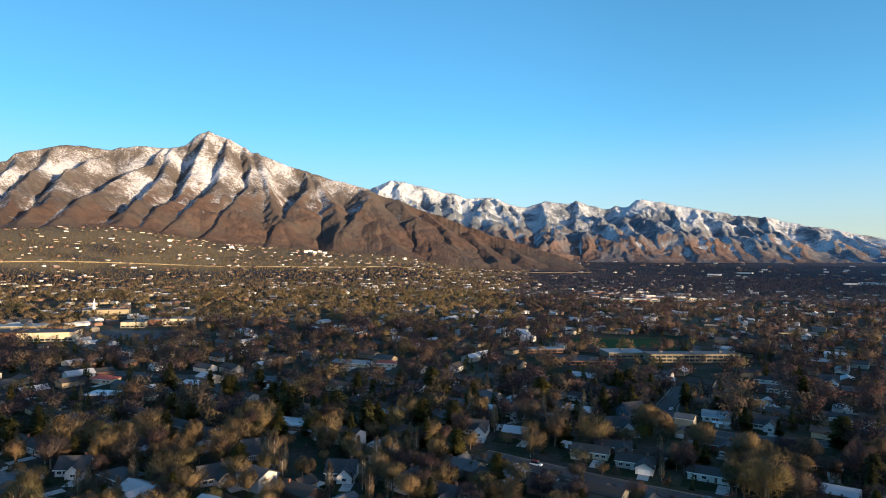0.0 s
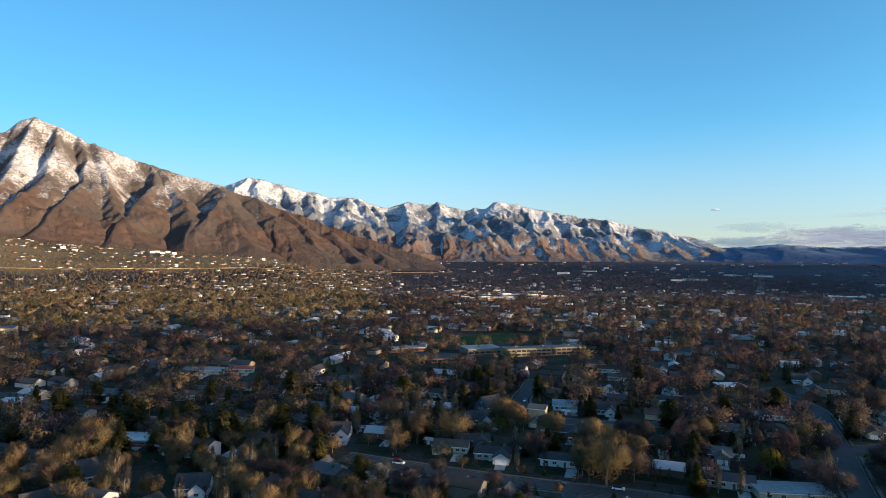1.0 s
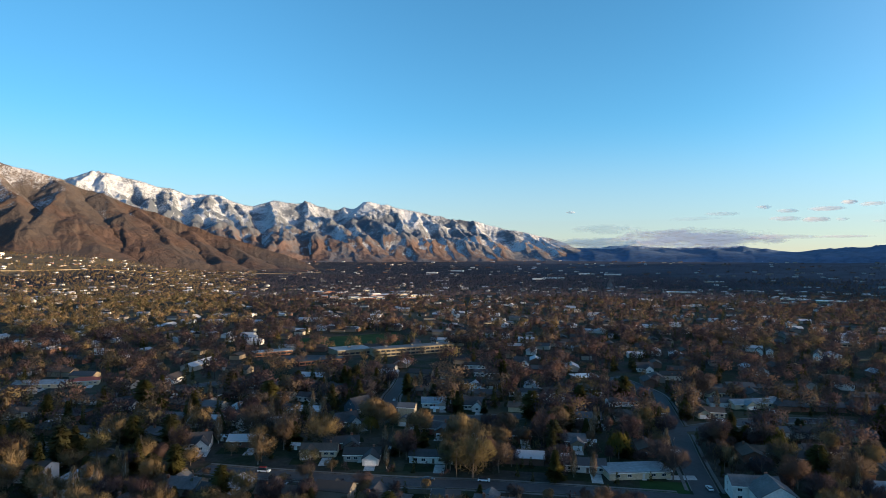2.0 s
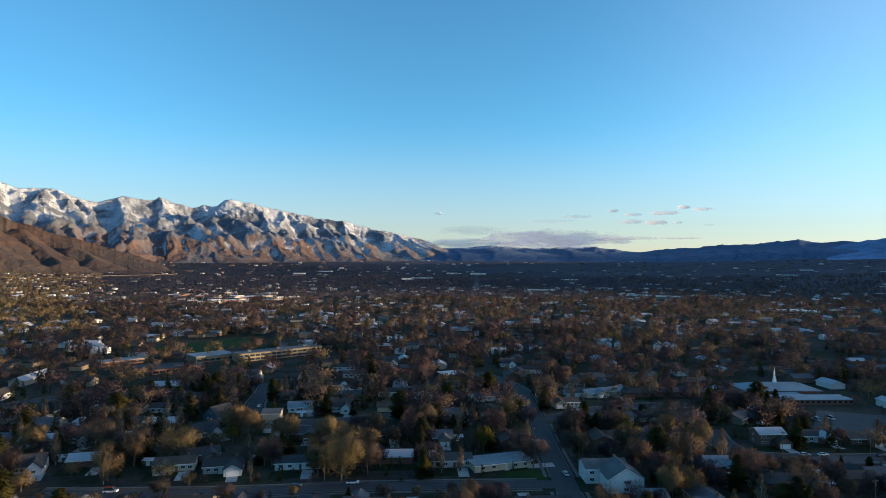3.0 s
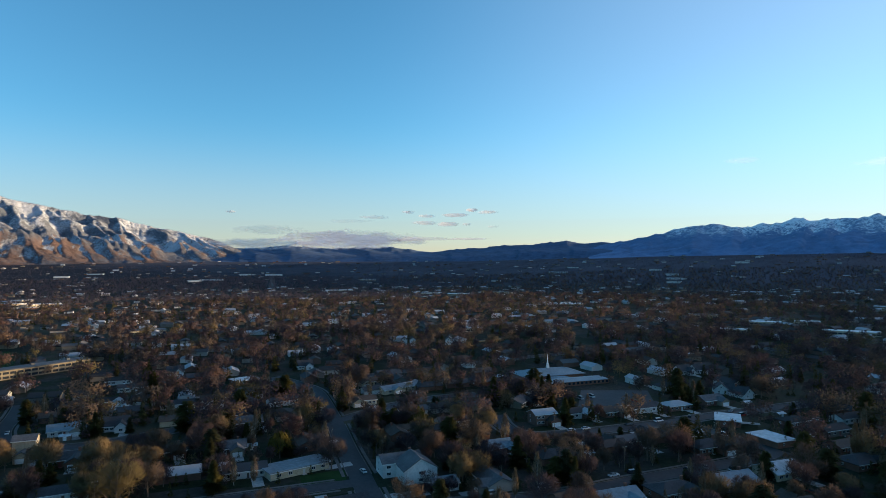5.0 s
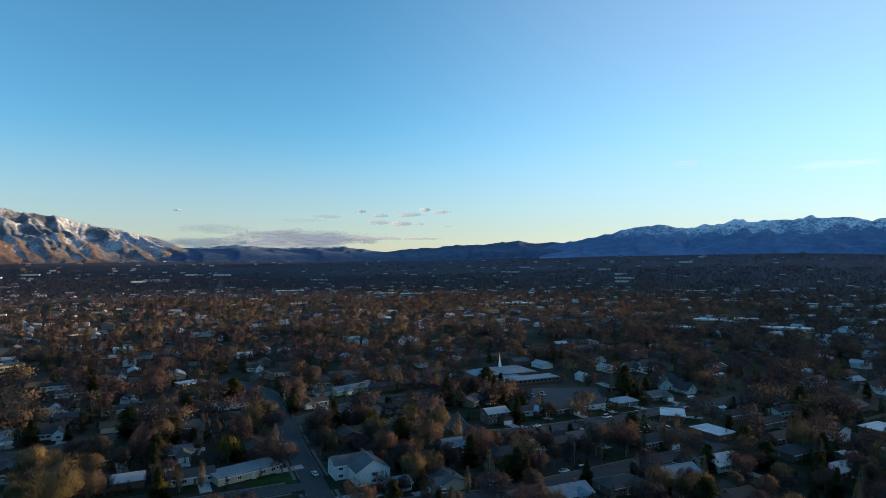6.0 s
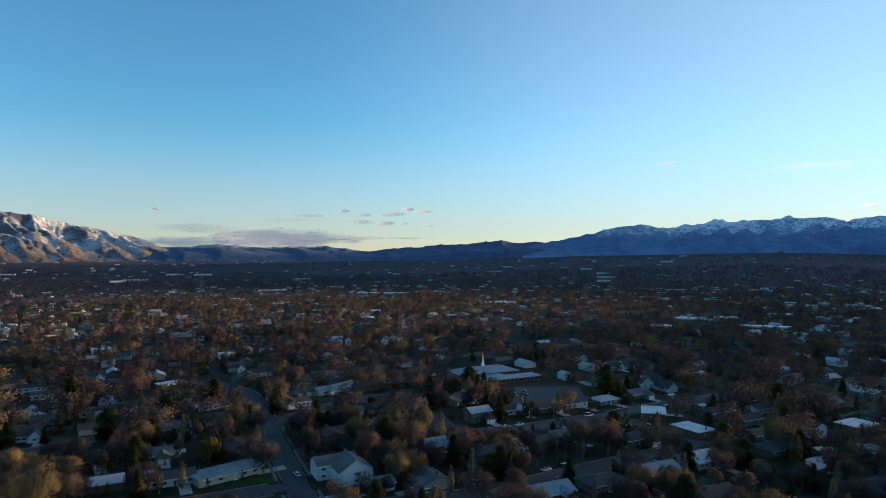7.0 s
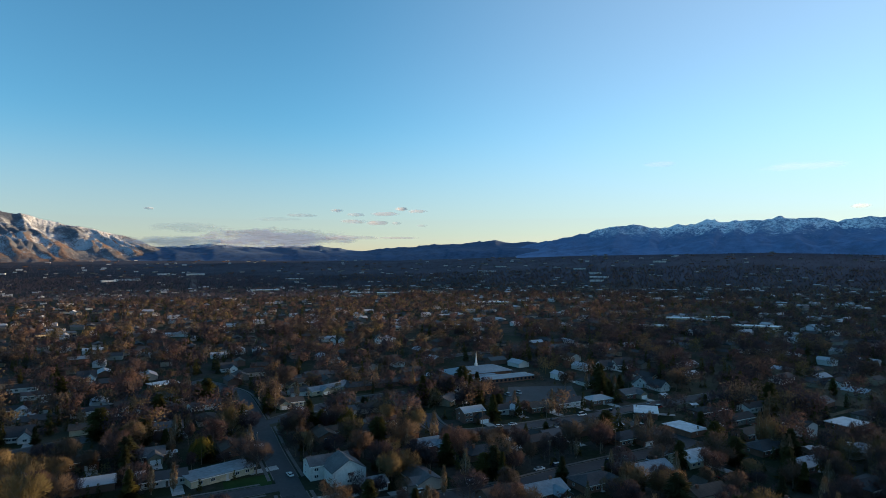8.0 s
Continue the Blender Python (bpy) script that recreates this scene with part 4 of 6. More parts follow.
KINDS = {
    "ranch": lambda: make_house(17, 9, 1, "gable", None, MIXED_WALL, MIXED_ROOF, "single-storey ranch house with a low shingled gable roof"),
    "ranch_l": lambda: make_house(16, 9, 1, "gable", (5, 7, 4.3), MIXED_WALL, MIXED_ROOF, "single-storey ranch house with a front garage wing"),
    "ranch_r": lambda: make_house(17, 8.5, 1, "gable", (4, 6.5, -4.8), MIXED_WALL, MIXED_ROOF, "low ranch house with a gabled garage wing and brick chimney"),
    "hip": lambda: make_house(16, 10, 1, "hip", None, MIXED_WALL, MIXED_ROOF, "single-storey house under a low hipped shingle roof"),
    "hip_l": lambda: make_house(18, 10, 1, "hip", (4.5, 7, 5), MIXED_WALL, MIXED_ROOF, "hip-roofed bungalow with a gabled garage wing"),
    "split": lambda: make_house(13, 9, 2, "gable", (5, 7, 3.2), MIXED_WALL, MIXED_ROOF, "two-storey suburban house with an attached garage wing", False),
    "white_ranch": lambda: make_house(19, 8.5, 1, "gable", None, WHITE_WALL, DARK_ROOF, "long white ranch house with a dark low roof"),
    "white_gable": lambda: make_house(12, 9, 1, "steep", (4, 6, 2.6), WHITE_WALL, DARK_ROOF, "white gabled house with a steep dark roof", True, False),
    "white_dormer": lambda: make_house(16, 9.5, 1, "steep", (4, 5, -4.6), WHITE_WALL, DARK_ROOF, "white house with two dormers in a steep dark roof", True, False, 2),
    "blue_gable": lambda: make_house(13, 12, 1, "steep", None, BLUE_WALL, DARK_ROOF, "blue-grey house with a broad white-trimmed gable", False),
    "tower": lambda: make_house(9, 8, 3, "gable", (6, 7, 0.5), CREAM_WALL, GREY_ROOF, "tall cream house with stepped grey gable roofs", False),
    "cream": lambda: make_house(16, 9, 1, "gable", (4, 7, -4), CREAM_WALL, BROWN_ROOF, "cream ranch house with a brown shingle roof"),
    "brick": lambda: make_house(15, 9, 1, "gable", (4, 6, 4), BRICK_WALL, BROWN_ROOF, "red brick house with brown gable roofs"),
    "white_top": lambda: make_house(17, 12, 1, "flat", None, BRICK_WALL, WHITE_ROOF, "low brick house with a pale flat roof", False),
    "white_pitch": lambda: make_house(16, 12, 1, "gable", None, CREAM_WALL, WHITE_ROOF, "low house with a pale metal gable roof", False),
    "grey_pitch": lambda: make_house(16, 11, 1, "gable", (4, 6, 4), MIXED_WALL, GREY_ROOF, "single-storey house with a pale grey shingle roof"),
    "red_top": lambda: make_house(18, 10, 1, "hip", None, CREAM_WALL, RED_ROOF, "cream house with a red hipped roof", False),
    "big_white": lambda: make_house(17, 11, 2, "gable", (11, 14, 4), WHITE_WALL, GREY_ROOF, "large white two-storey house with a broad front gable", True, False, 0, 2),
    "garage": lambda: make_house(10, 8, 1, "gable", None, WHITE_WALL, PALE_ROOF, "low white garage with a pale gable roof", False, name="garage"),
    "long_flat": lambda: make_house(26, 11, 1, "flat", None, CREAM_WALL, PALE_ROOF, "long low cream house under a pale flat roof", False),
    "blue_pitch": lambda: make_house(17, 11, 1, "gable", (4, 6, 4), MIXED_WALL, ROOF_BLUE, "single-storey house with a blue-grey metal roof"),
    "white_wing": lambda: make_house(18, 9, 1, "gable", (3, 6, -2), WHITE_WALL, DARK_ROOF, "white ranch house with a small front gable and dark roof", True, False),
    "long": lambda: make_house(33, 9, 1, "gable", (3, 7, -7), CREAM_WALL, PALE_ROOF, "very long low cream ranch house with a pale roof"),
    "narrow_white": lambda: make_house(10, 6.2, 2, "steep", None, WHITE_WALL, DARK_ROOF, "narrow white two-storey house with a steep front gable", False),
    "dark": lambda: make_house(18, 11, 1, "hip", (5, 7, 5), BRICK_WALL, DARK_ROOF, "brick house with a dark hipped roof"),
}
MADE, HOUSES = {}, []


def house(kind, x, y, turn=0.0, clear=10.5, drive=True):
    """A house of that kind, its front turned by so many degrees from the street grid."""
    m = pose(x, y, float(ground_z(x, y)), 0, 0, GRID + turn)
    if kind not in MADE:
        MADE[kind] = ob = KINDS[kind]()
        ob.matrix_basis = m
    else:
        ob = copy_thing(MADE[kind], m)
    TAKEN.append((x, y, clear - 2.0))
    HOUSES.append((x, y, turn, clear))
    if clear > 10:
        d = math.hypot(x, y)
        TAKEN.append((x - 13 * x / d, y - 13 * y / d, 6.0))
        TAKEN.append((x - 24 * x / d, y - 24 * y / d, 3.5))
    if drive:
        B, L = Build(), Build()
        B.box(2.0, 6.5, -16, -5.2, -0.1, 0.05)
        L.box(-11, 1.7, -14.5, -5.6, -0.1, 0.035), L.box(-11, 11, 5.5, 13, -0.1, 0.03)
        for b, n, lab, mt in ((B, "driveway", "pale concrete driveway in front of a house", DRIVE), (L, "lawn", "short green lawn around a house", LAWN)):
            if n not in MADE:
                MADE[n] = tagged(new(n, b.mesh(n, mt)), lab, n, kind="structure")
                MADE[n].matrix_basis = m
            else:
                copy_thing(MADE[n], m)
    return ob


# houses told apart from the air, street by street
for k, x, y, t in [("white_ranch", 260, 298, 14), ("long", 331, 262, 20), ("white_top", 288, 372, 20), ("white_gable", 354, 380, 0),
                   ("grey_pitch", 181, 246, 0), ("grey_pitch", 215, 276, 0), ("hip", 238, 272, 90), ("brick", 207, 221, 90), ("cream", 196, 311, 180), ("ranch", 148, 233, 180), ("ranch", 166, 214, 0)]:
    house(k, x, y, t)
for k, x, y, t in [("brick", 244, 196, 90), ("hip", 259, 183, 0), ("cream", 288, 258, 0), ("white_gable", 279, 444, 0), ("blue_pitch", 254, 142, 0), ("split", 309, 146, 0), ("ranch_l", 333, 136, 0),
                   ("brick", 347, 120, 0), ("white_ranch", 366, 108, 0), ("hip", 382, 94, 0), ("grey_pitch", 338, 176, 40), ("dark", 256, 115, 180), ("ranch_r", 282, 100, 180)]:
    house(k, x, y, t)
for k, x, y, t in [("ranch", 297, 94, 0), ("hip_l", 314, 84, 180), ("dark", 308, 62, 0), ("dark", 243, 61, 0), ("blue_pitch", 223, 76, 0), ("white_gable", 500, 117, 0), ("white_gable", 512, 108, 0), ("white_top", 365, 62, 45),
                   ("white_pitch", 290, 30, 0), ("blue_pitch", 266, 44, 0), ("white_top", 338, 38, 90), ("ranch", 372, 15, 0), ("hip", 381, 32, 0), ("brick", 344, 9, 0)]:
    house(k, x, y, t)
for k, x, y, t in [("dark", 322, 2, 0), ("white_gable", 445, 80, 50), ("white_gable", 438, 66, 90), ("grey_pitch", 408, 80, 0), ("white_top", 386, -36, 0), ("ranch", 304, -14, 0), ("dark", 287, -34, 0),
                   ("white_ranch", 405, 8, 0), ("blue_gable", 108, 350, 56), ("white_gable", 92, 323, 40), ("tower", 125, 316, 0), ("dark", 131, 292, 0), ("ranch_l", 84, 266, 10)]:
    house(k, x, y, t)
for k, x, y, t in [("white_ranch", 111, 251, 5), ("ranch_l", 80, 287, 20), ("cream", 68, 280, 10), ("ranch", 40, 308, 10), ("white_gable", 18, 314, 20), ("brick", 12, 441, 0), ("blue_pitch", 154, 342, 10),
                   ("white_dormer", -109, 294, 20), ("blue_gable", -82, 274, 60), ("white_top", -78, 321, 20), ("cream", -67, 414, 10), ("white_gable", -17, 411, 60), ("long", -72, 500, 15)]:
    house(k, x, y, t)
for k, x, y, t in [("red_top", -46, 500, 30), ("grey_pitch", -118, 427, 20), ("hip", -128, 354, 20), ("white_gable", -40, 251, 30), ("white_top", -167, 416, 30), ("white_wing", 138, 226, 0), ("white_ranch", 229, 414, 0),
                   ("ranch", 236, 446, 0), ("white_ranch", 218, 344, 0), ("white_top", -209, 382, 30), ("red_top", -234, 428, 20), ("white_gable", -149, 252, 40), ("white_gable", -107, 268, 20)]:
    if not taken(x, y, 4):
        house(k, x, y, t)
house("white_gable", -90, 244, 70)
for x, y, t in [(507, 396, 252), (512.5, 389, 252), (532, 357, 245), (544, 364, 250)]:
    house("narrow_white", x, y, t, 10.5, False)
bank = resample([(484, 350), (505, 352), (531, 351), (560, 346), (590, 338), (622, 330)])
tagged(new("bank", ribbon(bank, -2.2, 2.2, -0.5, 1.1).mesh("bank", VERGE)), "low bank of dry pale grass beside a clearing", "bank", kind="structure")
sheet("lawn", "dark grass clearing between the trees", [(592, 310), (572, 330), (600, 333), (640, 326), (625, 300)], 0.05, LAWN, "lawn")
TAKEN += [(p[0] * q, p[1] * q, 5.0) for p in bank[::3].tolist() for q in (1.0, 0.985, 0.965)] + [(605, 320, 20), (585, 325, 10)]
house("big_white", 205, 163, 0, 13, False)
house("garage", 200, 137, 0, 7, False)
house("long_flat", 181, 200, 15, 13, False)
sheet("driveway", "pale concrete driveway beside a long flat-roofed house", [(189, 190), (191, 194.5), (203, 189), (200, 184.5)], 0.05, DRIVE, "driveway")
sheet("driveway", "pale concrete driveway beside a large white house", [(178, 147), (182, 152), (195, 142), (192, 137)], 0.05, DRIVE, "driveway")
sheet("lawn", "dark green lawn between the house and the street", [(169, 183), (178, 194), (194, 184), (183, 172)], 0.045, TURF, "lawn")
TAKEN += [(181, 183, 11), (197, 188, 5), (186, 145, 7), (170, 202, 8), (192, 196, 7), (199, 150, 9), (195, 140, 7)]


def flat_block(name, label, x, y, L, W, H, turn, wall_mat, roof_mat, category, strips=1, group="", units=True):
    """A flat-roofed building: walls, parapet, roof, rows of windows, plant boxes on the roof."""
    b = tagged(new(name), label, category, group)
    b.matrix_basis = pose(x, y, float(ground_z(x, y)), 0, 0, turn)
    B, R, P = Build(), Build(), Build()
    B.box(-L / 2, L / 2, -W / 2, W / 2, -1, H)
    R.box(-L / 2 - 0.3, L / 2 + 0.3, -W / 2 - 0.3, W / 2 + 0.3, H, H + 0.45)
    part("wall", B, wall_mat, b), part("roof", R, roof_mat, b)
    for q in range(max(1, int(L / 22)) if units else 0):
        U = Build()
        ux = -L / 2 + (q + 0.5) * L / max(1, int(L / 22))
        U.box(ux - 1.3, ux + 1.3, W * 0.1 - 1, W * 0.1 + 1, H + 0.45, H + 1.6), U.box(ux - 1.5, ux + 1.5, W * 0.1 - 1.2, W * 0.1 + 1.2, H + 1.6, H + 1.75)
        part("roof_unit", U, GREY_ROOF, b)
    for f in range(strips):
        z = 1.0 + (H - 0.6) / strips * f
        n = max(1, int(L / 5))
        for q in range(n):
            wx = -L / 2 + (q + 0.5) * L / n
            G = Build()
            G.box(wx - L / n * 0.41, wx + L / n * 0.41, -W / 2 - 0.06, -W / 2 + 0.05, z, z + min(1.7, (H - 0.6) / strips * 0.55))
            part("window", G, PANE, b)
    return b


# the school: a long two-storey wing, the hall beside it, two low sheds
flat_block("school_wing", "long two-storey cream school wing with rows of windows", 218, 539, 80, 15, 7.0, 3, TAN_WALL, GREY_ROOF, "school", 2)
flat_block("school_hall", "cream school hall with a pale flat roof", 164, 561, 34, 24, 5.0, 6, TAN_WALL, PALE_ROOF, "school", 1)
flat_block("school_shed", "low school building with a pale grey roof", 96, 582, 34, 14, 3.6, 8, BRICK_WALL, PALE_ROOF, "school", 1)
flat_block("school_annex", "low brick annex of the school", 126, 518, 40, 10, 3.6, 4, BRICK_WALL, DARK_ROOF, "school", 1)
TAKEN += [(200, 545, 18), (226, 548, 20), (250, 552, 18), (166, 552, 24), (96, 582, 20), (128, 518, 18), (206, 518, 14), (240, 518, 14), (222, 500, 15), (245, 492, 12), (190, 522, 14), (168, 532, 14), (148, 540, 12)]


def church(x, y, turn):
    """A meeting house: broad low roofs, a lower flat wing and a slender white steeple."""
    c = tagged(new("church"), "church with broad blue-grey metal roofs and a slender white steeple", "church")
    c.matrix_basis = pose(x, y, 0, 0, 0, turn)
    B, R = Build(), Build()
    B.box(-24, 24, -11, 11, 0, 3.9)
    hip(R, 48, 22, 4.2, 3.6, 1.4)
    part("wall", B, BRICK_WALL, c), part("roof", R, ROOF_BLUE, c)
    for x0, x1, y0, y1 in ((-16, 32, -32, -18), (-8, 8, -17.2, -11.9)):
        B, R = Build(), Build()
        B.box(x0, x1, y0, y1, 0, 3.0)
        hip(R, x1 - x0, y1 - y0, 3.2 + 0.004 * x0, 0.9, 0.5, (x0 + x1) / 2, (y0 + y1) / 2)
        part("wing", B, BRICK_WALL, c), part("wing_roof", R, ROOF_BLUE, c)
        n = int((x1 - x0) / 3.4)
        for q in range(n):
            G = Build()
            wx = x0 + (q + 0.5) * (x1 - x0) / n
            G.box(wx - 0.9, wx + 0.9, y0 - 0.06, y0 + 0.05, 0.9, 2.5)
            part("window", G, PANE, c)
    S = Build()
    S.box(-0.95, 0.95, -0.95, 0.95, 6.2, 9.6), S.box(-0.65, 0.65, -0.65, 0.65, 9.6, 11.4)
    S.hull([(0.6 * math.cos(k * math.pi / 4), 0.6 * math.sin(k * math.pi / 4), 11.4) for k in range(8)], [(0.06 * math.cos(k * math.pi / 4), 0.06 * math.sin(k * math.pi / 4), 18) for k in range(8)])
    part("steeple", S, TRIM, c, "slender white steeple")
    return c


church(427, 197, GRID - 2)
TAKEN += [(429, 192, 26), (411, 165, 22), (447, 184, 18)]

# low commercial buildings and a brick church by the bench road
flat_block("store", "long low store with cream walls and a dark flat roof", -402, 632, 50, 30, 9, 14, CREAM_WALL, DARK_ROOF, "shop", 1)
flat_block("store", "brick-fronted store with a dark flat roof", -437, 623, 20.6, 32, 9.8, 14, BRICK_WALL, DARK_ROOF, "shop", 1)
flat_block("store", "long low tan store with a pale roof", -490, 690, 80, 26, 7, 18, TAN_WALL, PALE_ROOF, "shop", 1)
flat_block("store", "cream flat-roofed shop building", -372, 744, 26, 18, 7, 12, CREAM_WALL, GREY_ROOF, "shop", 1)
flat_block("store", "cream shop building with a grey flat roof", -330, 772, 34, 24, 9, 12, CREAM_WALL, GREY_ROOF, "shop", 1)
flat_block("store", "small brick-fronted shop with a grey flat roof", -354, 764, 15, 22, 8.4, 12, BRICK_WALL, GREY_ROOF, "shop", 1)
flat_block("brick_church", "long tan brick church lit by the low sun", -474, 870, 58, 24, 10, 20, TAN_WALL, BROWN_ROOF, "church", 1)
S = Build()
S.box(-1.3, 1.3, -1.3, 1.3, 0, 15)
S.hull([(-1.2, -1.2, 15), (1.2, -1.2, 15), (1.2, 1.2, 15), (-1.2, 1.2, 15)], [(-0.1, -0.1, 26), (0.1, -0.1, 26), (0.1, 0.1, 26), (-0.1, 0.1, 26)])
tower = tagged(new("bell_tower", S.mesh("bell_tower", TRIM)), "white spired bell tower of the brick church", "tower")
tower.matrix_basis = pose(-488, 862, 0, 0, 0, 12)
TAKEN += [(-440, 622, 50), (-400, 650, 30), (-505, 690, 40), (-372, 748, 24), (-336, 765, 28), (-466, 880, 42)]
for i in range(34):
    a, r = 13.3 + 8.4 * RNG.random(), 1270 + 330 * RNG.random()
    x, y = place(a, r)
    flat_block("shop", "low shop with a bright pale roof", x, y, RNG.uniform(12, 32), RNG.uniform(10, 20), RNG.uniform(4.5, 7), 10 * RNG.integers(-2, 3), (CREAM_WALL, BRICK_WALL)[i % 2], (WHITE_ROOF, WHITE_ROOF, GREY_ROOF)[i % 3], "shop", 1, "shops of the business quarter")
    TAKEN.append((x, y, 18))
for a, r, L, W, rf in [(66.9, 1190, 62, 30, WHITE_ROOF), (89.1, 858, 58, 16, WHITE_ROOF), (46.0, 1690, 70, 34, WHITE_ROOF), (48.6, 2250, 60, 40, WHITE_ROOF), (54.6, 1530, 56, 26, WHITE_ROOF),
                       (57.2, 1510, 60, 30, WHITE_ROOF), (61.0, 1580, 50, 24, GREY_ROOF), (78.6, 1010, 44, 22, GREY_ROOF), (83.3, 930, 40, 16, WHITE_ROOF), (86.2, 960, 30, 20, WHITE_ROOF), (81.0, 820, 34, 14, WHITE_ROOF),
                       (22.6, 1420, 60, 24, WHITE_ROOF), (58.3, 765, 26, 16, WHITE_ROOF), (30.0, 830, 40, 20, GREY_ROOF)]:
    x, y = place(a, r)
    flat_block("warehouse", "large low warehouse with a pale roof", x, y, L, W, 4.4, -a + 4, CREAM_WALL, rf, "warehouse", 1, "warehouses of the valley")
    TAKEN.append((x, y, L * 0.45))


for i in range(14):
    a, r = 14 + 84 * RNG.random(), 1850 + 1000 * RNG.random() ** 0.8
    x, y = place(a, r)
    flat_block("warehouse", "far low warehouse with a pale roof", x, y, RNG.uniform(30, 80), RNG.uniform(18, 36), RNG.uniform(4, 6), -a + RNG.uniform(-12, 12), WHITE_WALL, (WHITE_ROOF, GREY_ROOF)[i % 2], "warehouse", 0, "warehouses of the valley", False)
    TAKEN.append((x, y, 20))

# houses on the bench whose windows catch the sun
for a, r in [(-12.6, 2700), (-12.2, 2730), (-11.8, 2690), (-11.4, 2740), (-10.9, 2700), (-19.0, 2650), (-18.2, 2600), (-24.0, 2620), (-3.6, 2690)]:
    x, y = place(a, r)
    b = tagged(new("hillside_house"), "white hillside house whose broad windows catch the low sun", "house", "hillside houses")
    b.matrix_basis = pose(x, y, float(ground_z(x, y)), 0, 0, 180 - (SUN_HEADING + a + 180) / 2 + 180 - 180)
    B, R, G = Build(), Build(), Build()
    B.box(-9, 9, -6, 6, -3, 6.5)
    gable(R, 18, 12, 6.5, 2.2, 0.6)
    G.box(-7.5, 7.5, -6.15, -5.95, 1.0, 5.6)
    part("wall", B, WHITE_WALL, b), part("roof", R, BROWN_ROOF, b), part("window", G, SUNNY_PANE, b)

# the highway along the foot of the bench, between verges of dry grass
high = np.array([place(a, float(np.interp(a, [-46, -35, -28, -19.5, -9.6, 1, 9, 14], [2270, 2270, 2240, 2260, 2330, 2450, 2640, 2700]))) for a in np.arange(-46, 14, 0.5)])
tagged(new("verge", ribbon(high, -13, 13, -3, 1.0).mesh("verge", VERGE)), "broad verge of dry pale grass along the highway", "verge", kind="structure")
tagged(new("road_highway", ribbon(high, -7, 7, -3, 1.3).mesh("road", CONCRETE)), "pale concrete highway along the foot of the bench", "road", kind="structure")

# more houses along the rows of the street grid
def in_view(x, y, side=6.0):
    a = math.degrees(math.atan2(x, y))
    return -36.5 - side < a < 98.5 + side


FILL = ["ranch", "ranch_l", "ranch_r", "hip", "hip_l", "ranch", "hip", "split", "grey_pitch", "dark", "cream", "white_ranch", "brick", "ranch_l", "ranch_r", "white_gable"]
for iv in range(-25, 27):
    for iu in range(-34, 38):
        u, v = iu * 20.5 + RNG.uniform(-2.0, 2.0) + 6 * (iv % 3), iv * 30 + RNG.uniform(-2.5, 2.5) + 9
        x, y = u * E1[0] + v * E2[0], u * E1[1] + v * E2[1]
        r = math.hypot(x, y)
        if 205 < r < 452 and in_view(x, y, 2) and not taken(x, y, 8.8) and road_gap(x, y) > 11.5 and RNG.random() < 0.93:
            house(FILL[int(RNG.integers(len(FILL)))], x, y, 180 * (iv % 2) + RNG.uniform(-6, 6) + (90 if RNG.random() < 0.15 else 0), 9.5)


# ---- far houses, joined ----
def scatter(r0, r1, per_hectare, a0=-43.0, a1=105.0):
    """Random places in a ring sector, as heading, distance and place."""
    n = int(per_hectare * 1e-4 * 0.5 * (r1 * r1 - r0 * r0) * radians(a1 - a0))
    r, a = np.sqrt(RNG.uniform(r0 * r0, r1 * r1, n)), np.radians(RNG.uniform(a0, a1, n))
    return r * np.sin(a), r * np.cos(a)


def free(x, y, r):
    ok = np.ones(len(x), bool)
    for a, b, c in TAKEN:
        ok &= (x - a) ** 2 + (y - b) ** 2 > (c + r) ** 2
    return ok


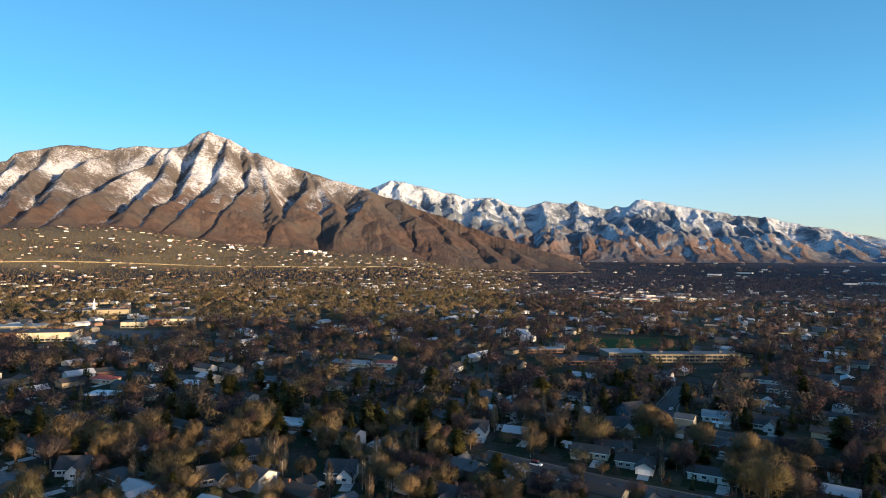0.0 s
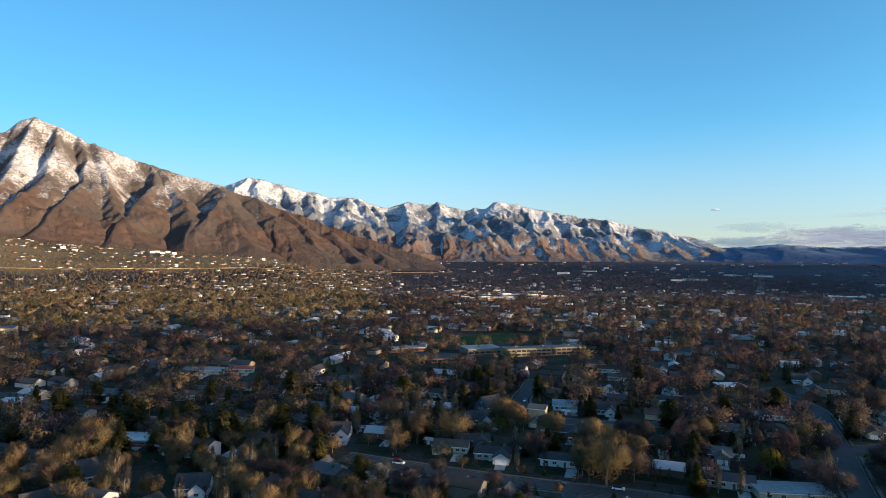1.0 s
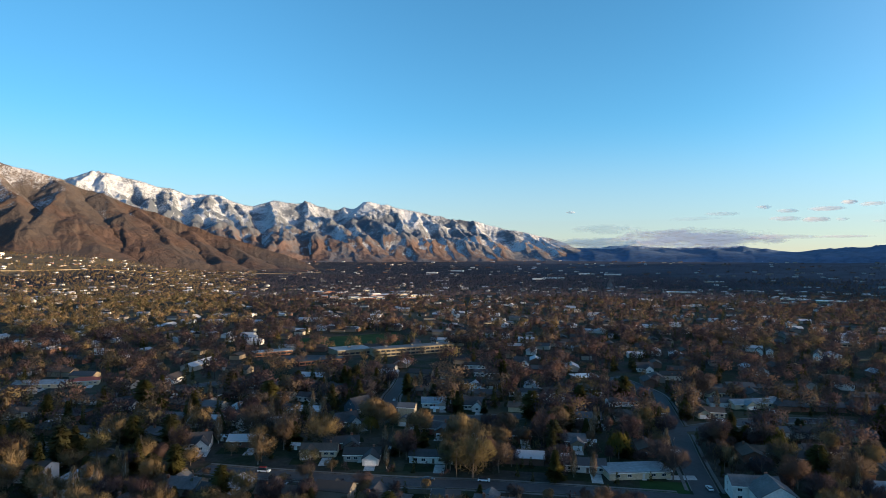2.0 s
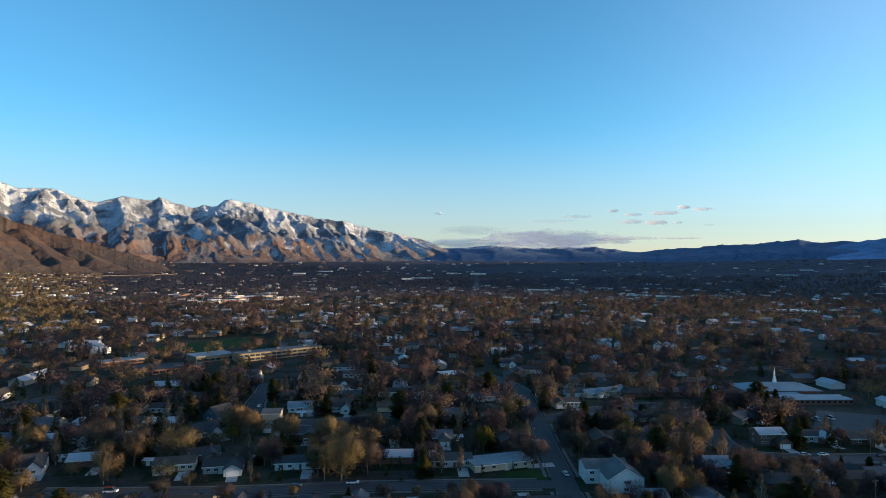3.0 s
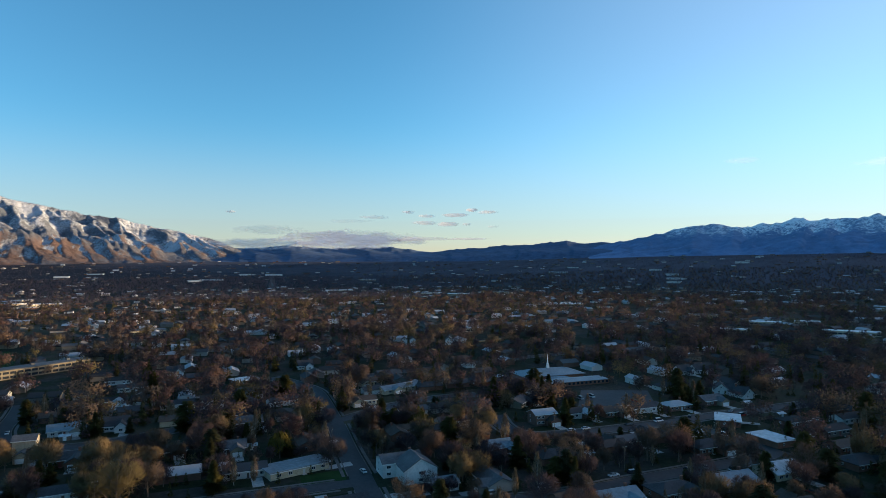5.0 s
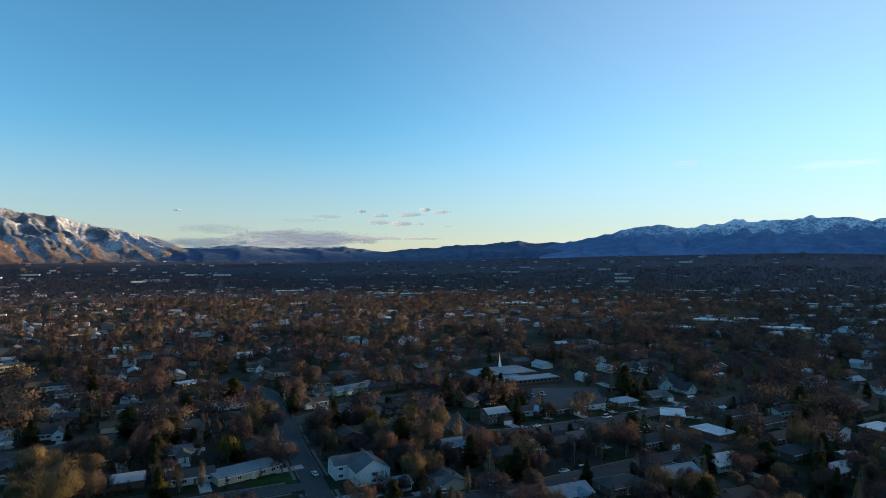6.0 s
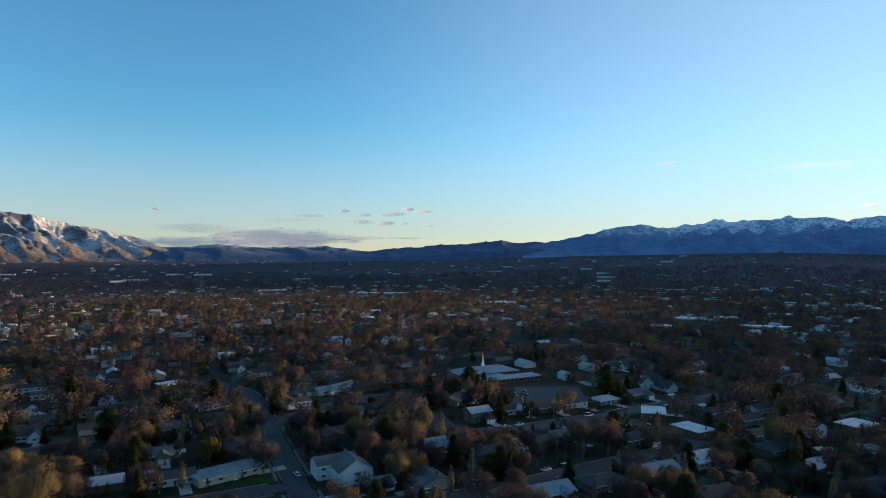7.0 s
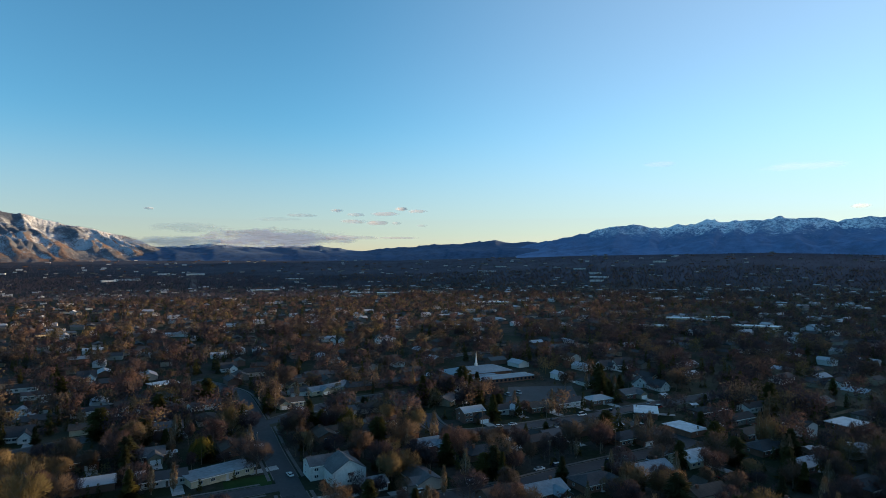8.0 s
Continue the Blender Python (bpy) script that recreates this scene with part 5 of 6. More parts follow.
def far_houses(name, r0, r1, per_hectare, grow, label, a0=-43.0, a1=105.0):
    x, y = scatter(r0, r1, per_hectare, a0, a1)
    keep = free(x, y, 7)
    x, y = x[keep], y[keep]
    n = len(x)
    L, W, H = RNG.uniform(12, 19, n) * grow, RNG.uniform(8, 11, n) * grow, RNG.uniform(2.9, 4.4, n) * grow ** 0.5
    turn = radians(GRID) + RNG.integers(0, 2, n) * math.pi / 2 + RNG.uniform(-0.12, 0.12, n)
    box = np.array([(-1, -1, 0), (1, -1, 0), (1, 1, 0), (-1, 1, 0), (-1, -1, 1), (1, -1, 1), (1, 1, 1), (-1, 1, 1)], float)
    wall_f = np.array([(0, 1, 5, 4), (1, 2, 6, 5), (2, 3, 7, 6), (3, 0, 4, 7)])
    top = np.array([(-1.05, -1.1, 1), (1.05, -1.1, 1), (1.05, 1.1, 1), (-1.05, 1.1, 1), (-1.05, 0, 1.55), (1.05, 0, 1.55)], float)
    top_f = np.array([(0, 1, 5, 4), (2, 3, 4, 5), (1, 2, 5, 5), (3, 0, 4, 4), (3, 2, 1, 0)])
    tint = RNG.random(n)
    for kind, base, fc, mt in (("wall", box, wall_f, MIXED_WALL), ("roof", top, top_f, MIXED_ROOF)):
        px, py = base[None, :, 0] * L[:, None] / 2, base[None, :, 1] * W[:, None] / 2
        c, s = np.cos(turn)[:, None], np.sin(turn)[:, None]
        v = np.stack([x[:, None] + px * c - py * s, y[:, None] + px * s + py * c, ground_z(x, y)[:, None] + base[None, :, 2] * H[:, None] - 0.2], -1)
        if kind == "roof":
            tri = np.array([(0, 1, 5), (0, 5, 4), (2, 3, 4), (2, 4, 5), (1, 2, 5), (3, 0, 4), (3, 2, 1), (3, 1, 0)])
        else:
            tri = np.concatenate([fc[:, [0, 1, 2]], fc[:, [0, 2, 3]]])
        f = (tri[None] + (np.arange(n) * len(base))[:, None, None]).reshape(-1, 3)
        ob = new(name if kind == "wall" else "roofs", big_mesh(name, v.reshape(-1, 3), f, mt, np.repeat(tint, len(base))))
        if kind == "wall":
            first = tagged(ob, label, "houses", kind="stuff")
        else:
            ob.parent = first
            tagged(ob, kind="stuff")


def small_house(L, W, H):
    """A house seen from afar: a block under a gabled roof."""
    h = tagged(new("house"), "small suburban house among bare trees", "house", "houses of the suburb")
    B, R = Build(), Build()
    gable_wall(B, L, W, 0, H, W * 0.22)
    gable(R, L, W, H, W * 0.22, 0.5)
    part("wall", B, MIXED_WALL, h), part("roof", R, MIXED_ROOF, h)
    return h


x, y = scatter(452, 560, 11.0)
keep = free(x, y, 6)
small = []
for px, py in zip(x[keep], y[keep]):
    if taken(px, py, 6) or road_gap(px, py) < 9:
        continue
    m = pose(px, py, float(ground_z(px, py)) - 0.05, 0, 0, GRID + 90 * int(RNG.integers(0, 2)) + RNG.uniform(-6, 6))
    if len(small) < 5:
        small.append(small_house(RNG.uniform(12, 18), RNG.uniform(8, 10.5), RNG.uniform(2.8, 4.2)))
        small[-1].matrix_basis = m
    else:
        copy_thing(small[int(RNG.integers(5))], m)
    TAKEN.append((px, py, 6.0))
far_houses("houses_midway", 560, 1000, 11.5, 1.0, "many small suburban houses among bare trees")
far_houses("houses_far", 1000, 1900, 4.6, 1.0, "distant suburban roofs among the trees")
far_houses("houses_distant", 1900, 3000, 0.7, 1.0, "tiny far roofs across the valley")
far_houses("houses_bench", 1900, 2780, 2.2, 0.8, "small sunlit houses on the bench", -43.0, 8.0)
far_houses("houses_rim", 3000, 4300, 0.22, 1.3, "faint pale roofs at the valley's rim")


# ---- trees ----
def spray(B, p, d, length, width):
    """One flat twig spray from p along d."""
    d = Vector(d).normalized()
    side = d.cross(Vector((RNG.normal(), RNG.normal(), RNG.normal()))).normalized() * width / 2
    p = Vector(p)
    B.face(tuple(p - side), tuple(p + side), tuple(p + d * length))


def bare_crown(H, R, n, length, width, low=0.25, squash=1.0):
    """Trunk with limbs, and twig sprays clumped about the limbs' ends; the outline is uneven."""
    T, C = Build(), Build()
    lean = Vector((RNG.normal() * 0.03, RNG.normal() * 0.03, 1)) * H
    T.tube([(0, 0, -0.3), (0, 0, H * 0.12), lean * 0.4, lean * 0.72], [H * 0.026, H * 0.02, H * 0.013, H * 0.004], 6)
    ends = []
    limbs = int(RNG.integers(8, 12))
    for k in range(limbs):
        a, up = k * 2.4 + RNG.normal() * 0.3, RNG.uniform(low - 0.05, 0.5)
        s = lean * up
        reach = R * RNG.uniform(0.65, 1.0) * (1.0 - 0.35 * max(0, up - 0.3))
        top = H * RNG.uniform(up + 0.18, min(0.95, up + 0.5) * squash)
        mid = s + Vector((math.cos(a) * reach * 0.5, math.sin(a) * reach * 0.5, (top - s.z) * 0.35))
        tip = Vector((math.cos(a) * reach, math.sin(a) * reach, top))
        T.tube([s, mid, tip], [H * 0.009, H * 0.006, H * 0.002], 4)
        ends += [tip, tip * 0.6 + mid * 0.4, mid]
        for _ in range(2):
            b = mid + Vector((RNG.normal() * R * 0.3, RNG.normal() * R * 0.3, abs(RNG.normal()) * H * 0.13))
            T.tube([mid, b], [H * 0.004, H * 0.0015], 3)
            ends.append(b)
    lobes = [(e, R * RNG.uniform(0.32, 0.55)) for e in ends if e.z > H * 0.26] + [(Vector((RNG.normal() * R * 0.25, RNG.normal() * R * 0.25, H * RNG.uniform(0.55, 0.82))), R * 0.55) for _ in range(4)]
    mids = Vector((0, 0, H * 0.3))
    for _ in range(n):
        e, rad = lobes[int(RNG.integers(len(lobes)))]
        d = Vector((RNG.normal(), RNG.normal(), RNG.normal() + 0.35)).normalized()
        p = e + d * rad * RNG.uniform(0.45, 1.0)
        k = math.hypot(math.hypot(p.x, p.y) / (R * 1.12), (p.z - H * 0.56) / (H * 0.42))
        if k > 1:
            p = Vector((p.x / k, p.y / k, H * 0.56 + (p.z - H * 0.56) / k)) * RNG.uniform(0.93, 1.0)
        out = (p - mids).normalized() * 0.7 + d * 0.6 + Vector((RNG.normal() * 0.3, RNG.normal() * 0.3, 0.25))
        spray(C, p - out.normalized() * length * 0.4, out, length * RNG.uniform(0.6, 1.3), width * RNG.uniform(0.6, 1.4))
    return T, C


def round_crown(n, length, width, R, lobes):
    """A far crown, one metre high: short fine twigs in rounded bunches, with an uneven outline and gaps."""
    B = Build()
    lumps = [(Vector((math.cos(k * 2.4) * R * q, math.sin(k * 2.4) * R * q, 0.34 + 0.46 * ((k * 0.618) % 1.0))), RNG.uniform(0.19, 0.27)) for k, q in ((k, RNG.uniform(0.42, 0.72)) for k in range(lobes))]
    lumps += [(Vector((0.05, 0, 0.8)), 0.16), (Vector((0, 0.04, 0.55)), 0.24)]
    for _ in range(n):
        c, rad = lumps[int(RNG.integers(len(lumps)))]
        d = Vector((RNG.normal(), RNG.normal(), RNG.normal() + 0.1)).normalized()
        p = c + d * rad * RNG.random() ** 0.4
        e = (d * 0.5 + Vector((RNG.normal(), RNG.normal(), RNG.normal() + 0.3)) * 0.6).normalized() * length * RNG.uniform(0.6, 1.3)
        spray(B, p - e * 0.5, e, e.length, width * RNG.uniform(0.6, 1.3))
    return B


def narrow_crown(H, R, n, length, width):
    """A slim upright crown."""
    T, C = Build(), Build()
    T.tube([(0, 0, -0.3), (0, 0, H * 0.4), (0, 0, H * 0.97)], [H * 0.018, H * 0.012, H * 0.002], 6)
    for k in range(10):
        a, z = k * 2.4, H * RNG.uniform(0.12, 0.6)
        T.tube([(0, 0, z), (math.cos(a) * R * 0.6, math.sin(a) * R * 0.6, z + H * 0.12), (math.cos(a) * R * 0.8, math.sin(a) * R * 0.8, z + H * 0.3)], [H * 0.005, H * 0.003, H * 0.001], 3)
    for _ in range(n):
        h = RNG.uniform(0.14, 1.0)
        w = R * min(1.0, (h - 0.05) * 4) * min(1.0, (1.06 - h) * 2.2) * math.sqrt(RNG.random())
        a = RNG.uniform(0, 6.28)
        spray(C, (math.cos(a) * w, math.sin(a) * w, h * H - length * 0.4), (math.cos(a) * 0.25 + RNG.normal() * 0.15, math.sin(a) * 0.25 + RNG.normal() * 0.15, 1), length * RNG.uniform(0.7, 1.3), width * RNG.uniform(0.6, 1.4))
    return T, C


def conifer_crown(H, R, n, width, round_top=False):
    """Whorls of drooping needle boughs, uneven and thinning to the tip."""
    T, C = Build(), Build()
    T.tube([(0, 0, -0.3), (0, 0, H * 0.5), (0, 0, H * 0.99)], [H * 0.02, H * 0.012, H * 0.002], 6)
    bulge, twist = RNG.uniform(0.6, 0.95), RNG.uniform(0, 6)
    for _ in range(n):
        h = 0.06 + 0.93 * RNG.random() ** 1.25
        a = RNG.uniform(0, 6.28)
        gap = 0.72 + 0.28 * math.sin(a * 3 + h * 17 + twist)
        w = R * ((1 - h) ** bulge if not round_top else 0.85 * math.sqrt(max(0.0, 1 - ((h - 0.42) / 0.6) ** 2))) * gap * RNG.uniform(0.6, 1.08) + 0.015 * H
        start = RNG.uniform(0.1, 0.75) * w
        spray(C, (math.cos(a) * start, math.sin(a) * start, h * H), (math.cos(a) + RNG.normal() * 0.25, math.sin(a) + RNG.normal() * 0.25, RNG.uniform(-0.45, 0.25)), max(0.05 * H, w - start) * 1.15, width * RNG.uniform(0.6, 1.3))
    return T, C


def weeping_crown(H, R, n):
    T, C = bare_crown(H, R, n // 3, 1.6, 0.4)
    for _ in range(n):
        a, q = RNG.uniform(0, 6.28), math.sqrt(RNG.random())
        z = H * (0.95 - 0.45 * q * q) + RNG.normal() * 0.6
        spray(C, (math.cos(a) * q * R, math.sin(a) * q * R, z), (math.cos(a) * 0.5, math.sin(a) * 0.5, -1 + RNG.normal() * 0.4), RNG.uniform(1.2, 2.6), 0.4)
    return T, C


def crown_mesh(C, material):
    """The crown's twigs as one mesh that shades as a rounded mass."""
    v, f = np.array([tuple(p) for p in C.v], float), np.array(C.f)
    normals, f = outward(v, f, (0, 0, v[:, 2].mean() * 0.85))
    me = big_mesh("crown", v, f, material)
    rounded(me, normals)
    return me


def tree_mesh(kind, seed):
    if kind in ("bare", "golden"):
        T, C = bare_crown(10, (3.6, 4.2, 3.0, 4.6, 3.9)[seed % 5], 2600, 1.0, 0.1, (0.2, 0.2, 0.3, 0.2, 0.28)[seed % 5])
        return T.mesh("trunk", BARK), crown_mesh(C, TWIGS if kind == "bare" else SUN_GOLD_TWIGS)
    if kind == "poplar":
        T, C = narrow_crown(10, 1.1 + 0.25 * seed, 600, 1.2, 0.13)
        return T.mesh("trunk", PALE_BARK), crown_mesh(C, PALE_TWIGS)
    if kind == "willow":
        T, C = weeping_crown(9, 4.2, 420)
        return T.mesh("trunk", BARK), crown_mesh(C, WILLOW)
    T, C = conifer_crown(10, (3.6, 4.4, 3.1)[seed % 3], 1400, 0.5, seed % 2 == 1)
    return T.mesh("trunk", BARK), crown_mesh(C, NEEDLES)


TREES = {k: [tree_mesh(k, s) for s in range(n)] for k, n in (("bare", 7), ("golden", 5), ("poplar", 2), ("willow", 1), ("conifer", 6))}
TREE_TAGS = {"golden": ("golden_tree", "bare deciduous tree with twigs brightened to a sunlit gold"), "bare": ("bare_tree", "bare deciduous tree with reddish brown budding twigs"), "poplar": ("slender_tree", "slender upright bare tree with pale twigs"),
             "willow": ("willow_tree", "rounded tree in fresh yellow-green leaf"), "conifer": ("conifer", "dark green conifer with drooping boughs")}
N_TREES = {"bare": 0, "golden": 0, "poplar": 0, "willow": 0, "conifer": 0}


def tree(kind, x, y, height, wide=1.0):
    name, label = TREE_TAGS[kind]
    trunk, crown = TREES[kind][N_TREES[kind] % len(TREES[kind])]
    N_TREES[kind] += 1
    s = height / 10.0
    t = tagged(new(name, trunk), label, "tree", "trees of the suburb")
    t.matrix_basis = pose(x, y, float(ground_z(x, y)) - 0.05, 0, 0, RNG.uniform(0, 360)) @ Matrix.Diagonal((s * wide, s * wide, s, 1))
    part("crown", crown, None, t)
    TAKEN.append((x, y, 1.2))


def woods(name, label, x, y, template, material, size, spread=0.25):
    """Many trees in one mesh, each a turned and scaled copy of a small template."""
    tv, tf = template
    n = len(x)
    turn, s = RNG.uniform(0, 6.28, n), size * RNG.uniform(1 - spread, 1 + spread * 1.3, n)
    wide = s * RNG.uniform(0.85, 1.25, n)
    c, q = np.cos(turn)[:, None] * wide[:, None], np.sin(turn)[:, None] * wide[:, None]
    v = np.stack([x[:, None] + tv[None, :, 0] * c - tv[None, :, 1] * q, y[:, None] + tv[None, :, 0] * q + tv[None, :, 1] * c, ground_z(x, y)[:, None] + tv[None, :, 2] * s[:, None]], -1)
    f = (tf[None] + (np.arange(n) * len(tv))[:, None, None]).reshape(-1, tf.shape[1])
    me = big_mesh(name, v.reshape(-1, 3), f, material, np.repeat(RNG.random(n), len(tv)))
    tn = LOD_NORMALS[id(tv)]
    c, q = np.cos(turn)[:, None], np.sin(turn)[:, None]
    rounded(me, np.stack([tn[None, :, 0] * c - tn[None, :, 1] * q, tn[None, :, 0] * q + tn[None, :, 1] * c, np.broadcast_to(tn[None, :, 2], (n, len(tn)))], -1).reshape(-1, 3))
    return tagged(new(name, me), label, "trees", kind="stuff")


def template_of(B):
    v, f = np.array([tuple(p) for p in B.v], float), np.array(B.f)
    normals, f = outward(v, f, (0, 0, 0.42))
    LOD_NORMALS[id(v)] = normals
    return v, f


LOD, LOD_NORMALS = {}, {}
for key, make in (("bare1", lambda: round_crown(330, 0.075, 0.052, 0.4, 9)), ("bare1b", lambda: round_crown(310, 0.075, 0.052, 0.34, 8)), ("bare1c", lambda: round_crown(350, 0.075, 0.052, 0.44, 10)),
                  ("bare2", lambda: round_crown(84, 0.16, 0.085, 0.42, 7)), ("bare3", lambda: round_crown(14, 0.3, 0.22, 0.45, 4)),
                  ("con1", lambda: conifer_crown(1, 0.3, 200, 0.09)[1]), ("con2", lambda: conifer_crown(1, 0.31, 60, 0.16)[1]), ("con3", lambda: conifer_crown(1, 0.36, 16, 0.3)[1])):
    C = make()
    spray(C, (0, 0, 0), (0, 0, 1), 0.7, 0.035)
    LOD[key] = template_of(C)

# streets and house fronts lie open: trees before them stay low
OPEN = np.concatenate([ROADS[i][0] for i in (0, 1, 2, 5, 6)] + [np.array([(h[0], h[1]) for h in HOUSES if h[3] > 10])])


def room(x, y):
    """How high a tree may grow at a place without hiding a street or an open front behind it."""
    r = math.hypot(x, y)
    best = 99.0
    for k in (2, 7, 12, 18, 25, 33):
        q = 1 + k / r
        if np.min((OPEN[:, 0] - x * q) ** 2 + (OPEN[:, 1] - y * q) ** 2) < 20:
            best = min(best, k * 90 / r + 1.5)
    return best


# trees that stand out, then the nearest of the rest, are things of their own
for kind, spots in (
    ("bare", [(46, 349, 14.6), (62, 352, 14.1), (54, 293, 15.6), (72, 229, 7.9), (54, 247, 8.8), (1, 291, 10.7), (117, 223, 19.0), (315, 286, 19), (-20, 241, 11.1), (-86, 421, 15.0), (-122, 450, 17.1),
              (175, 255, 15.6), (154, 260, 15.3), (-95, 265, 12.5), (144, 398, 16.3), (215, 136, 11.2), (255, 92, 10.5), (246, 96, 9.2), (328, 296, 15.7), (262, 160, 13.6), (350, 182, 15.9)]),
    ("bare", [(333, 162, 13.5), (352, 150, 13.1), (336, 124, 8.5), (292, 38, 7.3), (260, 374, 18), (228, 246, 14.4), (232, 234, 12.8), (167, 246, 16.4), (263, 324, 16.4), (290, 83, 9.4), (395, -11, 14.5),
              (441, 55, 15.2), (409, 122, 14.3), (342, -39, 15.4), (-162, 256, 16.3), (-130, 257, 16.5), (-123, 268, 15.6), (-179, 361, 15.8), (-269, 472, 15.0), (-119, 447, 13.3)]),
    ("conifer", [(-60, 319, 17.9), (-55, 325, 18.8), (-43, 294, 15.0), (-37, 307, 18.2), (-32, 310, 16.6), (-16, 282, 10.4), (-69, 333, 14.1), (-10, 326, 15.0), (3, 426, 15.6), (122, 403, 17.4),
                 (117, 413, 15.8), (224, 382, 18), (231, 95, 11.9), (307, 22, 15.3), (248, 211, 11.9), (256, 207, 10.8), (315, 135, 14.2), (472, -37, 11.3), (464, 17, 12.8), (441, 7, 13.0)]),
    ("conifer", [(274, -12, 11.4), (438, 106, 14.9), (-179, 406, 18), (-193, 277, 15.5)]),
    ("poplar", [(-73, 261, 15.4), (-70, 259, 16.3), (-76, 263, 12.6), (156, 208, 10.9), (162, 203, 11.1), (150, 213, 11.9), (-35, 262, 13.4), (-27, 257, 14.3), (207, 109, 11.2), (334, 1, 16.9), (335, 4, 15.4), (265, 145, 14.4)]),
    ("willow", [(293, -23, 12.1), (-144, 355, 13.9)]),
):
    for px, py, high in spots:
        tree(kind, px, py, high, RNG.uniform(0.95, 1.15))
x, y = scatter(200, 430, 125, -41, 103)
order = np.argsort(np.hypot(x, y))
spare = []
for i in order:
    px, py = float(x[i]), float(y[i])
    if taken(px, py, 0.0) or road_gap(px, py) < 7.5:
        continue
    q = RNG.random()
    eastern = math.atan2(px, py) < radians(28)
    # more golden crowns eastward, their colour standing for the sunlight there
    kind = "bare" if q < (0.16 if eastern and px < -30 else 0.28 if eastern else 0.66) else "golden" if q < (0.76 if eastern else 0.74) else "conifer" if q < 0.88 else "poplar" if q < 0.996 else "willow"
    if N_TREES[kind] >= {"bare": 290, "golden": 240}.get(kind, 300):
        if room(px, py) > 9:
            spare.append((px, py))
        continue
    near = 0.72 + 0.28 * min(1.0, max(0.0, (math.hypot(px, py) - 200) / 120))
    high = near * RNG.uniform(7, 17.5) if kind != "poplar" else RNG.uniform(9, 15)
    limit = room(px, py)
    if limit > 3.5:
        tree(kind, px, py, min(high, limit), RNG.uniform(1.05, 1.45) if kind == "conifer" else RNG.uniform(0.85, 1.25))
x, y = scatter(425, 800, 68)
clump = fbm(x * 0.02, y * 0.02, 3) + 0.25 * RNG.random(len(x)) > 0.47
x, y = x[clump], y[clump]
keep = free(x, y, 1.5) & np.array([road_gap(a, b) > 6 and room(a, b) > 8 for a, b in zip(x, y)])
x, y = np.concatenate([x[keep], [p[0] for p in spare]]), np.concatenate([y[keep], [p[1] for p in spare]])
pick = RNG.random(len(x)) < 0.78
bx, by = x[pick], y[pick]
for k, key in enumerate(("bare1", "bare1b", "bare1c")):
    # eastern crowns take the gold with sunlight in its colour
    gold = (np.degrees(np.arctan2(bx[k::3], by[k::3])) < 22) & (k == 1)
    for side, mat, lab in ((gold, SUN_GOLD_TWIGS, "bare trees brightened to a sunlit gold between the houses"), (~gold, TWIGS, "bare reddish brown trees between the houses")):
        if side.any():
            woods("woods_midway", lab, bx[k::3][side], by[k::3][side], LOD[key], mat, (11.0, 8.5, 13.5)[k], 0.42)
woods("conifers_midway", "dark green conifers between the houses", x[~pick], y[~pick], LOD["con1"], NEEDLES, 10.0)
for name, r0, r1, dens, lod, size in (("far", 800, 1500, 52, "2", 10.5), ("distant", 1500, 2500, 50, "3", 7.0), ("rim", 2500, 3700, 15, "3", 5.5)):
    x, y = scatter(r0, r1, dens)
    clump = fbm(x * 0.012, y * 0.012, 3) + 0.3 * RNG.random(len(x)) > (0.55 if name == "far" else 0.4)
    x, y = x[clump], y[clump]
    bench = (np.degrees(np.arctan2(x, y)) < 9) & (np.hypot(x, y) > 1750)
    keep = free(x, y, 2) & ~(bench & (RNG.random(len(x)) < 0.2))
    x, y = x[keep], y[keep]
    pick = RNG.random(len(x)) < (0.8 if name == "far" else 0.97)
    head = np.degrees(np.arctan2(x, y))
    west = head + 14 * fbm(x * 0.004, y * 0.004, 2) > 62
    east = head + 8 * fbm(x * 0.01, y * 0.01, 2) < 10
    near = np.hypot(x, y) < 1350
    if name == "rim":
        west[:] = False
    # sunlit gold eastward, brown near by and westward, haze tint for the rest
    for side, mat in ((east, SUN_GOLD_TWIGS), (~east & (near | west), TWIGS), (~east & ~near & ~west, HAZED_TWIGS)):
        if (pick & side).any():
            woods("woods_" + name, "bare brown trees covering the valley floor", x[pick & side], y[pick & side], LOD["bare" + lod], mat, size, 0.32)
    woods("conifers_" + name, "dark green conifers scattered over the valley floor", x[~pick], y[~pick], LOD["con" + lod], NEEDLES, size)

# the bench trees carry the same sunlit gold in their colour
x, y = scatter(1850, 2800, 15, -43, 8)
woods("woods_bench", "bare trees between the houses of the bench", x, y, LOD["bare3"], SUN_GOLD_TWIGS, 7.5)

# hedges and shrubs in the yards
x, y = scatter(200, 470, 95, -41, 103)
keep = free(x, y, -3.0) & np.array([road_gap(a, b) > 6.5 for a, b in zip(x, y)])
x, y = x[keep], y[keep]
dark = RNG.random(len(x)) < 0.45
woods("shrubs", "low bare brown shrubs and hedges in the yards", x[~dark], y[~dark], LOD["bare2"], TWIGS, 4.2, 0.4)
woods("evergreen_shrubs", "dark evergreen shrubs in the yards", x[dark], y[dark], LOD["con2"], NEEDLES, 4.6, 0.4)

# the suburb goes on beside and behind the drone: unseen trees added for shade
x, y = scatter(25, 520, 26, 104, 317)
x2, y2 = scatter(25, 200, 22, -43, 104)
x, y = np.concatenate([x, x2]), np.concatenate([y, y2])
woods("woods_behind", "unseen bare brown trees around, added for shade", x, y, LOD["bare3"], TWIGS, 10.5)
x, y = scatter(520, 2300, 10, 104, 175)
